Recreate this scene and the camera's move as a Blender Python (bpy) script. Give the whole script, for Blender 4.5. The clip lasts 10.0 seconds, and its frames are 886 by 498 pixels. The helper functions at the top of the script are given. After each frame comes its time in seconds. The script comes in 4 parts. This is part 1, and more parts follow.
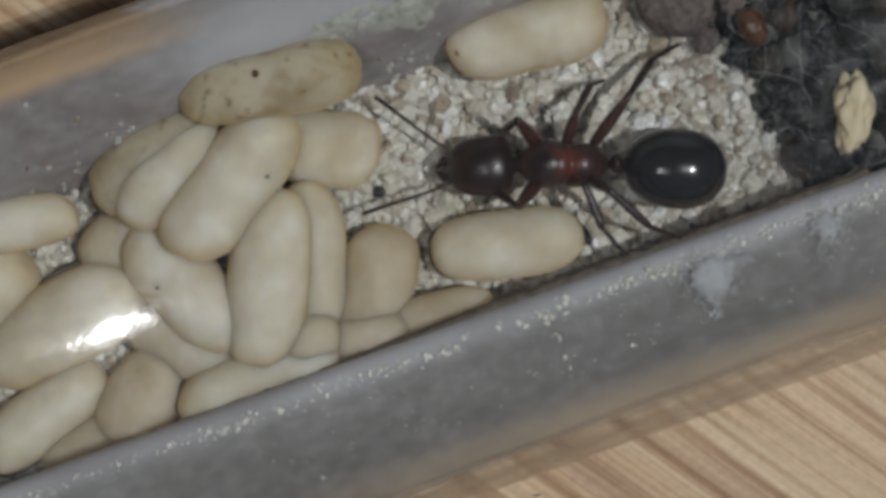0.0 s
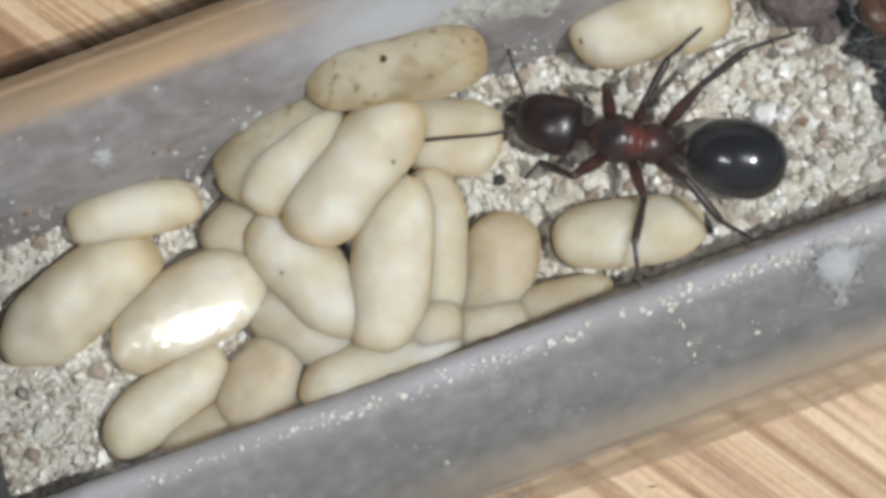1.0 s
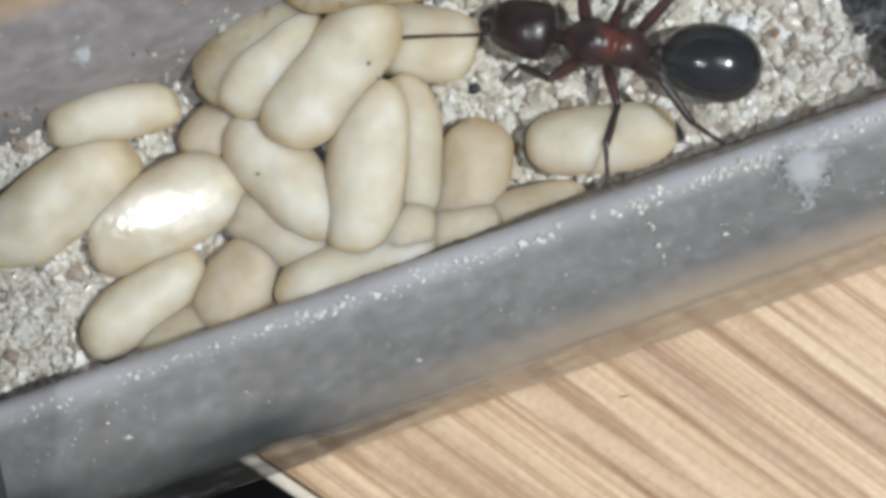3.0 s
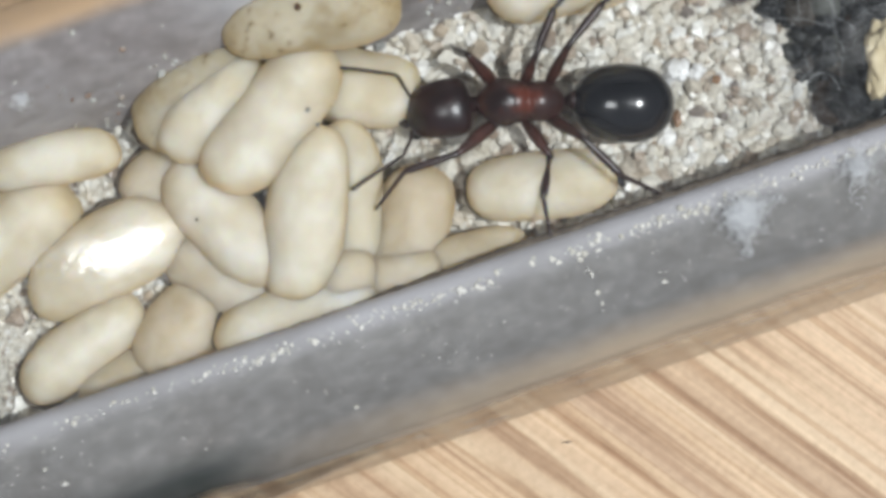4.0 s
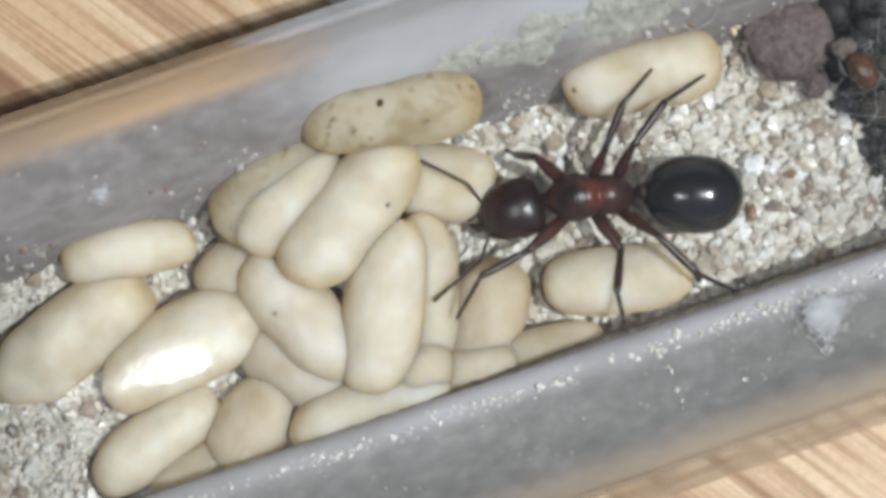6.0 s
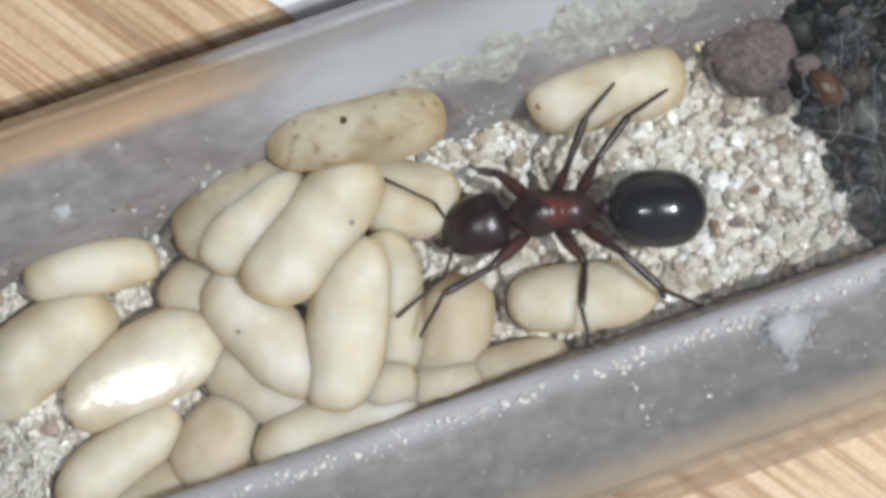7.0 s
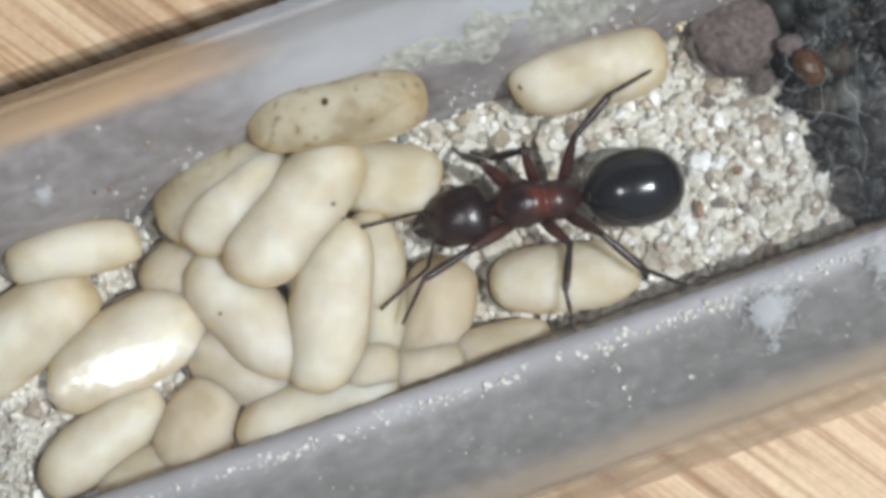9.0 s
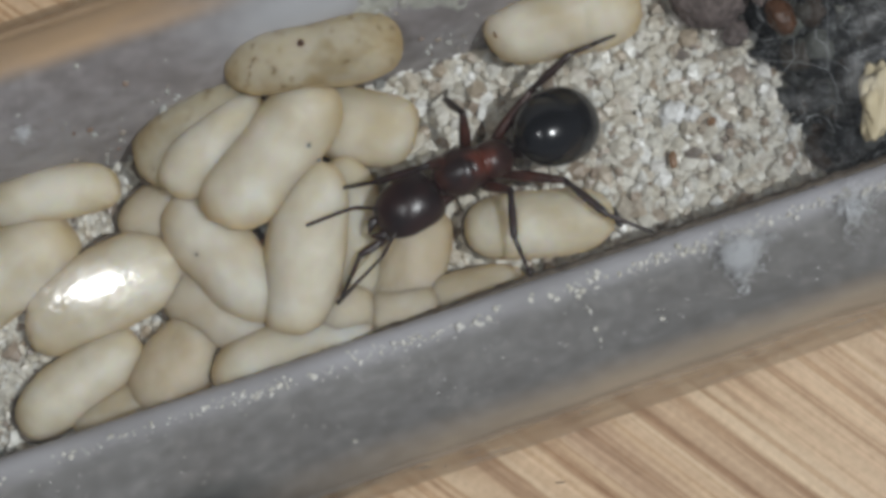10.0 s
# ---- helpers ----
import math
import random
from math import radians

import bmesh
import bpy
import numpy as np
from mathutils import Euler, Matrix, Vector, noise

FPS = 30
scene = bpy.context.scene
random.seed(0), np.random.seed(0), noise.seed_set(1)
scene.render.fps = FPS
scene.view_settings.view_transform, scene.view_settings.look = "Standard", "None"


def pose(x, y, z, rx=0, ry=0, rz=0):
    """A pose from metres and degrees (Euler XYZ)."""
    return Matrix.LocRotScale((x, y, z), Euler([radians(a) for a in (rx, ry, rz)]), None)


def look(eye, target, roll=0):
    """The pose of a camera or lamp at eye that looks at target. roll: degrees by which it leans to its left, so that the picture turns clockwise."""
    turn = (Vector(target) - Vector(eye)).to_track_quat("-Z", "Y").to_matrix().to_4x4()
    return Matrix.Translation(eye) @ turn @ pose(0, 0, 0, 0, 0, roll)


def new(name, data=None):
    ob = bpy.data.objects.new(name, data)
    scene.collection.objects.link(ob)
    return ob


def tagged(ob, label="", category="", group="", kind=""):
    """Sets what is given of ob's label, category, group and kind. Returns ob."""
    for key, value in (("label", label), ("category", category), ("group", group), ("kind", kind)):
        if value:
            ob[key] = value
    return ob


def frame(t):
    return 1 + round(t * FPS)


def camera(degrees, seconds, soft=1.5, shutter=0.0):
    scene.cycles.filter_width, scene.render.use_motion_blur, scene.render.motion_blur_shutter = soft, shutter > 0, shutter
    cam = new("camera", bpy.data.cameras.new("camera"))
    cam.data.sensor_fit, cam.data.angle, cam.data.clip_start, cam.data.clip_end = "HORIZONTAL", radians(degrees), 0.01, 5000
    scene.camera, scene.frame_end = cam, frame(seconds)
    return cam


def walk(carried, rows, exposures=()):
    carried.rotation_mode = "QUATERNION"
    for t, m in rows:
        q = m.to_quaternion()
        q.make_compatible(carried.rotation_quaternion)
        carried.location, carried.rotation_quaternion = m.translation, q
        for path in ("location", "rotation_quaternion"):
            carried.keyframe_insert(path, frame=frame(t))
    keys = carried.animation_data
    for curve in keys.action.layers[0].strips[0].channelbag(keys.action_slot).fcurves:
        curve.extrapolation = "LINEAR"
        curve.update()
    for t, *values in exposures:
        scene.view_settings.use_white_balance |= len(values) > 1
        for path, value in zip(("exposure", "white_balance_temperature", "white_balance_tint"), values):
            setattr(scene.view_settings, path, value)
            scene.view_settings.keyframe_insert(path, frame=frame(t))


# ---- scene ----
MM = 0.001
cam = camera(24, 10.0, soft=4.0)
PATH = [
    (0, pose(0.00400, -0.00161, 0.06783, -0.321, 0.716, -19.829)),
    (0.5, pose(0.00320, -0.00243, 0.06809, 1.282, 1.308, -19.518)),
    (1, pose(0.00087, -0.00221, 0.06808, 0.785, 1.607, -19.497)),
    (1.5, pose(-0.00177, -0.00181, 0.06795, 0.220, 1.358, -19.296)),
    (2, pose(-0.00273, -0.00352, 0.06809, -0.044, 1.628, -19.120)),
    (2.5, pose(-0.00146, -0.00515, 0.06846, 0.231, 1.670, -19.046)),
    (3, pose(0.00039, -0.00610, 0.06888, 1.538, 1.598, -19.016)),
    (3.2, pose(0.00115, -0.00716, 0.06899, 1.915, 2.090, -18.986)),
    (4.3, pose(0.00225, -0.00554, 0.06864, 2.406, 1.032, -18.848)),
    (4.5, pose(0.00196, -0.00539, 0.06880, 2.967, 0.880, -18.971)),
    (5, pose(0.00198, -0.00475, 0.06873, 2.710, 0.730, -18.900)),
    (5.5, pose(0.00076, -0.00367, 0.06871, 2.811, 0.485, -18.941)),
    (5.7, pose(-0.00038, -0.00313, 0.06875, 2.864, 0.633, -18.557)),
    (7, pose(-0.00011, -0.00271, 0.06860, 3.182, -0.311, -18.782)),
    (7.5, pose(0.00000, -0.00250, 0.06845, 3.286, -0.314, -18.739)),
    (8, pose(0.00025, -0.00289, 0.06840, 3.056, -0.268, -18.815)),
    (8.5, pose(0.00068, -0.00306, 0.06841, 3.192, -0.213, -18.821)),
    (9, pose(0.00034, -0.00261, 0.06857, 2.455, -0.441, -18.929)),
    (9.5, pose(0.00010, -0.00424, 0.06884, 3.106, -0.337, -18.798)),
    (10, pose(0.00035, -0.00700, 0.06899, 4.582, 0.092, -18.487)),
]
walk(cam, PATH, exposures=[(0, -1.08, 6650, 10), (0.5, -0.56, 6650, 10), (1.0, -0.18, 6700, 10), (1.5, -0.16, 6500, 10), (2.0, -0.18, 6450, 10), (2.6, -0.2, 6250, 10), (3.2, -0.14, 6550, 10), (4.5, -0.08, 6550, 10), (8.5, -0.05, 6500, 10), (9.5, -0.06, 6500, 10), (9.75, -0.36, 6550, 10), (10.0, -0.77, 6600, 10)])

# ---- light: the torch beside the lens, a desk lamp, and the dim room ----
world = bpy.data.worlds.new("room")
scene.world = world
world.use_nodes = True
world.node_tree.nodes["Background"].inputs[0].default_value = (0.80, 0.86, 1.0, 1)
world.node_tree.nodes["Background"].inputs[1].default_value = 0.16
room = world.node_tree.nodes.new("ShaderNodeMapRange")     # the room is lighter on the near side
room.interpolation_type = "SMOOTHSTEP"
for key, value in (("From Min", -1.0), ("From Max", 0.9), ("To Min", 0.42), ("To Max", 0.025)):
    room.inputs[key].default_value = value
side = world.node_tree.nodes.new("ShaderNodeSeparateXYZ")
world.node_tree.links.new(world.node_tree.nodes.new("ShaderNodeTexCoord").outputs["Generated"], side.inputs[0])
world.node_tree.links.new(side.outputs[1], room.inputs["Value"])
world.node_tree.links.new(room.outputs[0], world.node_tree.nodes["Background"].inputs[1])
torch = new("torch", bpy.data.lights.new("torch", "AREA"))
torch.data.shape, torch.data.size, torch.data.energy = "DISK", 0.0016, 0.0120
torch.data.color = (0.95, 0.975, 1.0)
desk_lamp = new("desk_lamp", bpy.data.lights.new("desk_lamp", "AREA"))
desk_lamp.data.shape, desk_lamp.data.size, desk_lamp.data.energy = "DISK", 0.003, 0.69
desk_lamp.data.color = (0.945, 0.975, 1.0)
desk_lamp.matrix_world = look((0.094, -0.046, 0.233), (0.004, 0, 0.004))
torch.matrix_world = look((-0.0142, -0.0050, 0.068), (0, 0, 0.004))


# ---- materials ----
def material(name, base=(0.5, 0.5, 0.5), rough=0.5, **inputs):
    m = bpy.data.materials.new(name)
    m.use_nodes = True
    nt = m.node_tree
    b = nt.nodes["Principled BSDF"]
    b.inputs["Base Color"].default_value = (*base, 1)
    b.inputs["Roughness"].default_value = rough
    for k, v in inputs.items():
        b.inputs[k.replace("_", " ")].default_value = v
    return m, nt, b


def node(nt, kind, **values):
    n = nt.nodes.new(kind)
    for k, v in values.items():
        n.inputs[k.replace("_", " ")].default_value = v
    return n


def ramp(nt, fac, stops):
    r = nt.nodes.new("ShaderNodeValToRGB")
    e = r.color_ramp.elements
    while len(e) < len(stops):
        e.new(0.5)
    for el, (p, c) in zip(e, stops):
        el.position, el.color = p, (*c, 1) if len(c) == 3 else c
    nt.links.new(fac, r.inputs[0])
    return r.outputs[0]


def coords(nt, scale=(1, 1, 1), turn=0, kind="Object"):
    tc = nt.nodes.new("ShaderNodeTexCoord")
    mp = nt.nodes.new("ShaderNodeMapping")
    mp.inputs["Scale"].default_value = scale
    pre = nt.nodes.new("ShaderNodeMapping")
    pre.inputs["Rotation"].default_value = (0, 0, radians(turn))
    nt.links.new(tc.outputs[kind], pre.inputs[0])
    nt.links.new(pre.outputs[0], mp.inputs[0])
    return mp.outputs[0]


def noisy(nt, vec, scale, detail=4, rough=0.55):
    n = node(nt, "ShaderNodeTexNoise", Scale=scale, Detail=detail, Roughness=rough)
    nt.links.new(vec, n.inputs["Vector"])
    return n.outputs["Fac"]


def bump(nt, b, height, distance, strength=1.0):
    n = node(nt, "ShaderNodeBump", Strength=strength, Distance=distance)
    nt.links.new(height, n.inputs["Height"])
    nt.links.new(n.outputs[0], b.inputs["Normal"])


def mix(nt, fac, a, c, mode="MIX"):
    n = nt.nodes.new("ShaderNodeMix")
    n.data_type, n.blend_type = "RGBA", mode
    if isinstance(fac, float):
        n.inputs[0].default_value = fac
    else:
        nt.links.new(fac, n.inputs[0])
    for s, v in ((6, a), (7, c)):
        if isinstance(v, tuple):
            n.inputs[s].default_value = (*v, 1)
        else:
            nt.links.new(v, n.inputs[s])
    return n.outputs[2]


def wood_material():
    m, nt, b = material("light_wood", rough=0.5, Specular_IOR_Level=0.35)
    v = coords(nt, (1, 1, 1), 55)
    st = nt.nodes.new("ShaderNodeMapping")
    st.inputs["Scale"].default_value = (28, 560, 450)
    nt.links.new(v, st.inputs[0])
    broad = noisy(nt, st.outputs[0], 0.55, 2, 0.5)
    fine = noisy(nt, st.outputs[0], 2.2, 4, 0.6)
    c1 = ramp(nt, broad, [(0.33, (0.33, 0.205, 0.12)), (0.42, (0.58, 0.43, 0.285)), (0.50, (0.73, 0.59, 0.415)), (0.54, (0.62, 0.46, 0.305)), (0.60, (0.70, 0.54, 0.365)), (0.70, (0.40, 0.265, 0.175))])
    c2 = ramp(nt, fine, [(0.34, (0.52, 0.40, 0.30)), (0.46, (0.92, 0.89, 0.85)), (0.62, (1.0, 1.0, 1.0)), (0.72, (0.80, 0.73, 0.66))])
    speck = noisy(nt, coords(nt, (3500, 3500, 3500)), 1.0, 3, 0.6)
    c3 = ramp(nt, speck, [(0.3, (0.82, 0.80, 0.78)), (0.6, (1, 1, 1))])
    thin = nt.nodes.new("ShaderNodeMapping")
    thin.inputs["Scale"].default_value = (11, 1100, 400)
    nt.links.new(v, thin.inputs[0])
    c4 = ramp(nt, noisy(nt, thin.outputs[0], 1.0, 2, 0.5), [(0.40, (1, 1, 1)), (0.43, (0.72, 0.61, 0.51)), (0.46, (1, 1, 1)), (0.53, (1, 1, 1)), (0.55, (1.16, 1.17, 1.18)), (0.57, (1, 1, 1)), (0.63, (0.80, 0.71, 0.62)), (0.66, (1, 1, 1))])
    col = mix(nt, 0.85, c1, c2, "MULTIPLY")
    col = mix(nt, 0.9, col, c4, "MULTIPLY")
    nt.links.new(mix(nt, 1.0, mix(nt, 0.8, col, c3, "MULTIPLY"), (0.93, 0.895, 0.865), "MULTIPLY"), b.inputs["Base Color"])
    bump(nt, b, fine, 0.00006, 0.6)
    return m


def glass_material(name, rim):
    m = bpy.data.materials.new(name)
    m.use_nodes = True
    nt = m.node_tree
    nt.nodes.remove(nt.nodes["Principled BSDF"])
    out = nt.nodes["Material Output"]
    t = node(nt, "ShaderNodeBsdfTransparent", Color=(0.975, 0.98, 0.98, 1))
    dust = node(nt, "ShaderNodeBsdfDiffuse", Color=(0.78, 0.79, 0.82, 1))
    g = node(nt, "ShaderNodeBsdfAnisotropic", Anisotropy=0.4, Rotation=0.25)
    streak = noisy(nt, coords(nt, (0.5, 1, 1)), 1100.0, 4, 0.6)      # rubbed and greasy patches
    nt.links.new(ramp(nt, streak, [(0.38, (0.10, 0.10, 0.10)), (0.52, (0.12, 0.12, 0.12)), (0.64, (0.28, 0.28, 0.28))]), g.inputs["Roughness"])
    wave = node(nt, "ShaderNodeBump", Strength=1.0, Distance=0.000020)
    nt.links.new(noisy(nt, coords(nt, (0.6, 1, 1)), 800.0, 4, 0.6), wave.inputs["Height"])
    nt.links.new(wave.outputs[0], g.inputs["Normal"])
    tan = nt.nodes.new("ShaderNodeTangent")
    tan.direction_type, tan.axis = "RADIAL", "X"
    nt.links.new(tan.outputs[0], g.inputs["Tangent"])
    haze = nt.nodes.new("ShaderNodeMixShader")
    smear = noisy(nt, coords(nt, (90, 260, 260)), 1.0, 4)
    nt.links.new(ramp(nt, smear, [(0.3, (0.001, 0.001, 0.001)), (0.6, (0.004, 0.004, 0.004)), (0.8, (0.012, 0.012, 0.012))]), haze.inputs[0])
    nt.links.new(t.outputs[0], haze.inputs[1])
    nt.links.new(dust.outputs[0], haze.inputs[2])
    lw = node(nt, "ShaderNodeLayerWeight", Blend=0.5)
    q = node(nt, "ShaderNodeMapRange")
    q.interpolation_type = "SMOOTHSTEP"
    for key, v in (("From Min", 0.61), ("From Max", 0.70), ("To Min", 0.020), ("To Max", rim)):
        q.inputs[key].default_value = v
    nt.links.new(lw.outputs["Facing"], q.inputs["Value"])
    s = nt.nodes.new("ShaderNodeMixShader")
    nt.links.new(q.outputs[0], s.inputs[0])
    nt.links.new(haze.outputs[0], s.inputs[1])
    nt.links.new(g.outputs[0], s.inputs[2])
    nt.links.new(s.outputs[0], out.inputs[0])
    return m


def film_material(name, tones, rough, thin, *painted_tones):
    """A film, opaque near the bore and thinning out over the last stretch of |y| given in thin. The extra tones paint
    in light and views through the wall.
    """
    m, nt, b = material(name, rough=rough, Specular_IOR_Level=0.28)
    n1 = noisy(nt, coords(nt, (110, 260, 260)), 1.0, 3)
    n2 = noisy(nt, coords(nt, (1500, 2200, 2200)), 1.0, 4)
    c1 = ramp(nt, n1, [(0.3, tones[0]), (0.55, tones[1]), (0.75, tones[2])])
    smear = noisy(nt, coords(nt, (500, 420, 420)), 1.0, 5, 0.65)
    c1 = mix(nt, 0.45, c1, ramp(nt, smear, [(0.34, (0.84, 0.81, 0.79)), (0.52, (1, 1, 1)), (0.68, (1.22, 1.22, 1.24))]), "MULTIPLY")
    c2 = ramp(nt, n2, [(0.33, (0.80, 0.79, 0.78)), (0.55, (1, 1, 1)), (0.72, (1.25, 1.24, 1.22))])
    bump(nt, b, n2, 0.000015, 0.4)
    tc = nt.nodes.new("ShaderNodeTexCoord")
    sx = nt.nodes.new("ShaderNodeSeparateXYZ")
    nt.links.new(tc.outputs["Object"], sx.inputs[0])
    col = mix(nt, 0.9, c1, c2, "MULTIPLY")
    for tone, xs, ys in painted_tones:
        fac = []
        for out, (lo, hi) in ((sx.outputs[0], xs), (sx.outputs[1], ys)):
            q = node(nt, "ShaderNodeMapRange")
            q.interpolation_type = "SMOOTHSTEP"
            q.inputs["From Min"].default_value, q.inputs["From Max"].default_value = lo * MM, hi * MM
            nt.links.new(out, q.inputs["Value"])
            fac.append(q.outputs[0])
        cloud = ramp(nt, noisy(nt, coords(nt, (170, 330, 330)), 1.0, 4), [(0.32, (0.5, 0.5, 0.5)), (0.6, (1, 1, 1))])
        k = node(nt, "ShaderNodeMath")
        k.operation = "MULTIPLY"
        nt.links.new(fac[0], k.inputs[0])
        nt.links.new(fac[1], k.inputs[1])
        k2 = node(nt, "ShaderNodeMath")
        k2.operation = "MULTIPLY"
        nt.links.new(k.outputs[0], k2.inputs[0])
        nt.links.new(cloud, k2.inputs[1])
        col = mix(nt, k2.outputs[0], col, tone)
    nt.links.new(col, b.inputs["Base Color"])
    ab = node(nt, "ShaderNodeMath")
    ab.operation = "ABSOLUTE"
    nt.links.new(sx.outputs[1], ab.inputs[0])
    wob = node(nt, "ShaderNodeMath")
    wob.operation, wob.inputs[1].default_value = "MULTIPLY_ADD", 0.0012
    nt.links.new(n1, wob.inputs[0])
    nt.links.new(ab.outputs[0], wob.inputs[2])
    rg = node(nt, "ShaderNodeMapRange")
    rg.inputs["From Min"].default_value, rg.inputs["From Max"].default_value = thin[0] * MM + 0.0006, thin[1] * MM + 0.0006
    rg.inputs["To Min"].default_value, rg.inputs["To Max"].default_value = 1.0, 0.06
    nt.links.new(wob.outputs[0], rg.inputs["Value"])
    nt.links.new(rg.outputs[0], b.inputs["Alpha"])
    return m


def cocoon_material(name="cocoon_silk", tones=((0.69, 0.675, 0.635), (0.70, 0.70, 0.675), (0.68, 0.67, 0.625)), speckle=0.80, stain=0.25):
    """Pale silk: light goes deep into it, and its thin yellowish skin deepens where it is seen slantwise."""
    m, nt, b = material(name, rough=0.55, Specular_IOR_Level=0.3)
    b.inputs["Subsurface Weight"].default_value = 0.9
    b.inputs["Subsurface Radius"].default_value = (1.0, 0.80, 0.50)
    b.inputs["Subsurface Scale"].default_value = 0.0017
    b.inputs["Coat Weight"].default_value, b.inputs["Coat Roughness"].default_value = 1.0, 0.42
    b.inputs["Coat IOR"].default_value = 1.035
    b.inputs["Coat Tint"].default_value = (0.952, 0.893, 0.782, 1)
    b.inputs["Sheen Weight"].default_value, b.inputs["Sheen Roughness"].default_value = 0.30, 0.55
    b.inputs["Sheen Tint"].default_value = (1.0, 0.80, 0.54, 1)
    info = nt.nodes.new("ShaderNodeObjectInfo")
    tc = nt.nodes.new("ShaderNodeTexCoord")
    v = nt.nodes.new("ShaderNodeVectorMath")           # no two cocoons are marked alike
    v.operation = "MULTIPLY_ADD"
    v.inputs[1].default_value = (1, 1, 1)
    nt.links.new(tc.outputs["Object"], v.inputs[0])
    nt.links.new(info.outputs["Random"], v.inputs[2])
    v = v.outputs[0]
    n1 = noisy(nt, v, 640.0, 3)
    n2 = noisy(nt, v, 6200.0, 4)
    tone = ramp(nt, info.outputs["Random"], [(0.0, tones[0]), (0.5, tones[1]), (1.0, tones[2])])
    patch = ramp(nt, n1, [(0.34, (0.86, 0.82, 0.74)), (0.50, (0.985, 0.975, 0.955)), (0.66, (1.12, 1.14, 1.18))])
    col = mix(nt, 1.0, tone, patch, "MULTIPLY")
    silk = ramp(nt, n2, [(0.30, (0.95, 0.935, 0.90)), (0.55, (1, 1, 1)), (0.75, (1.03, 1.03, 1.03))])
    col = mix(nt, 0.8, col, silk, "MULTIPLY")
    smear = ramp(nt, noisy(nt, v, 420.0, 4, 0.65), [(0.30, (0.70, 0.62, 0.47)), (0.46, (1, 1, 1))])
    col = mix(nt, stain, col, smear, "MULTIPLY")
    along = nt.nodes.new("ShaderNodeSeparateXYZ")      # the silk is more amber towards the ends
    nt.links.new(tc.outputs["Object"], along.inputs[0])
    off = node(nt, "ShaderNodeMath")
    off.operation = "ABSOLUTE"
    nt.links.new(along.outputs[0], off.inputs[0])
    tip = node(nt, "ShaderNodeMapRange")
    tip.interpolation_type = "SMOOTHSTEP"
    for key, value in (("From Min", 0.0016), ("From Max", 0.0028), ("To Min", 0.0), ("To Max", 0.5)):
        tip.inputs[key].default_value = value
    nt.links.new(off.outputs[0], tip.inputs["Value"])
    amber = mix(nt, 1.0, col, (0.90, 0.77, 0.56), "MULTIPLY")
    col = mix(nt, tip.outputs[0], col, amber)
    spot = ramp(nt, noisy(nt, v, 2500.0, 2), [(speckle, (1, 1, 1)), (speckle + 0.07, (0.50, 0.44, 0.35))])
    nt.links.new(mix(nt, 0.8, col, spot, "MULTIPLY"), b.inputs["Base Color"])
    hs = node(nt, "ShaderNodeMath")                    # shallow dents and a fine weave
    hs.operation, hs.inputs[1].default_value = "MULTIPLY_ADD", 0.12
    nt.links.new(n2, hs.inputs[0])
    nt.links.new(noisy(nt, v, 800.0, 3, 0.5), hs.inputs[2])
    bump(nt, b, hs.outputs[0], 0.00022, 0.5)
    return m


def chitin_material(name, stops, rough, scale=900.0, fine=0.00002):
    m, nt, b = material(name, rough=rough, Specular_IOR_Level=0.55)
    v = coords(nt)
    n1 = noisy(nt, v, scale, 3)
    n2 = noisy(nt, v, 9000.0, 3)
    nt.links.new(ramp(nt, n1, stops), b.inputs["Base Color"])
    bump(nt, b, n2, fine, 0.5)
    return m


def thorax_material():
    m, nt, b = material("thorax_chitin", rough=0.33, Specular_IOR_Level=0.5)
    tc = nt.nodes.new("ShaderNodeTexCoord")
    sx = nt.nodes.new("ShaderNodeSeparateXYZ")
    nt.links.new(tc.outputs["Object"], sx.inputs[0])
    a = node(nt, "ShaderNodeMath")
    a.operation, a.inputs[1].default_value = "MULTIPLY", 320.0
    nt.links.new(sx.outputs[0], a.inputs[0])
    n = noisy(nt, tc.outputs["Object"], 900.0, 2)
    s = node(nt, "ShaderNodeMath")
    s.operation = "ADD"
    nt.links.new(a.outputs[0], s.inputs[0])
    nt.links.new(n, s.inputs[1])
    back = node(nt, "ShaderNodeMath")
    back.operation = "ABSOLUTE"
    nt.links.new(sx.outputs[1], back.inputs[0])
    flank = node(nt, "ShaderNodeMapRange")
    for key, value in (("From Min", 0.00026), ("From Max", 0.00046), ("To Min", 0.0), ("To Max", 0.85)):
        flank.inputs[key].default_value = value
    nt.links.new(back.outputs[0], flank.inputs["Value"])
    col = ramp(nt, s.outputs[0], [(0.10, (0.030, 0.013, 0.011)), (0.28, (0.045, 0.015, 0.011)), (0.42, (0.115, 0.028, 0.016)), (0.57, (0.095, 0.024, 0.014)), (0.68, (0.016, 0.008, 0.008)), (0.86, (0.018, 0.009, 0.009)), (1.0, (0.05, 0.018, 0.013))])
    nt.links.new(mix(nt, flank.outputs[0], col, (0.034, 0.015, 0.013)), b.inputs["Base Color"])
    bump(nt, b, noisy(nt, tc.outputs["Object"], 8000.0, 3), 0.00002, 0.5)
    return m


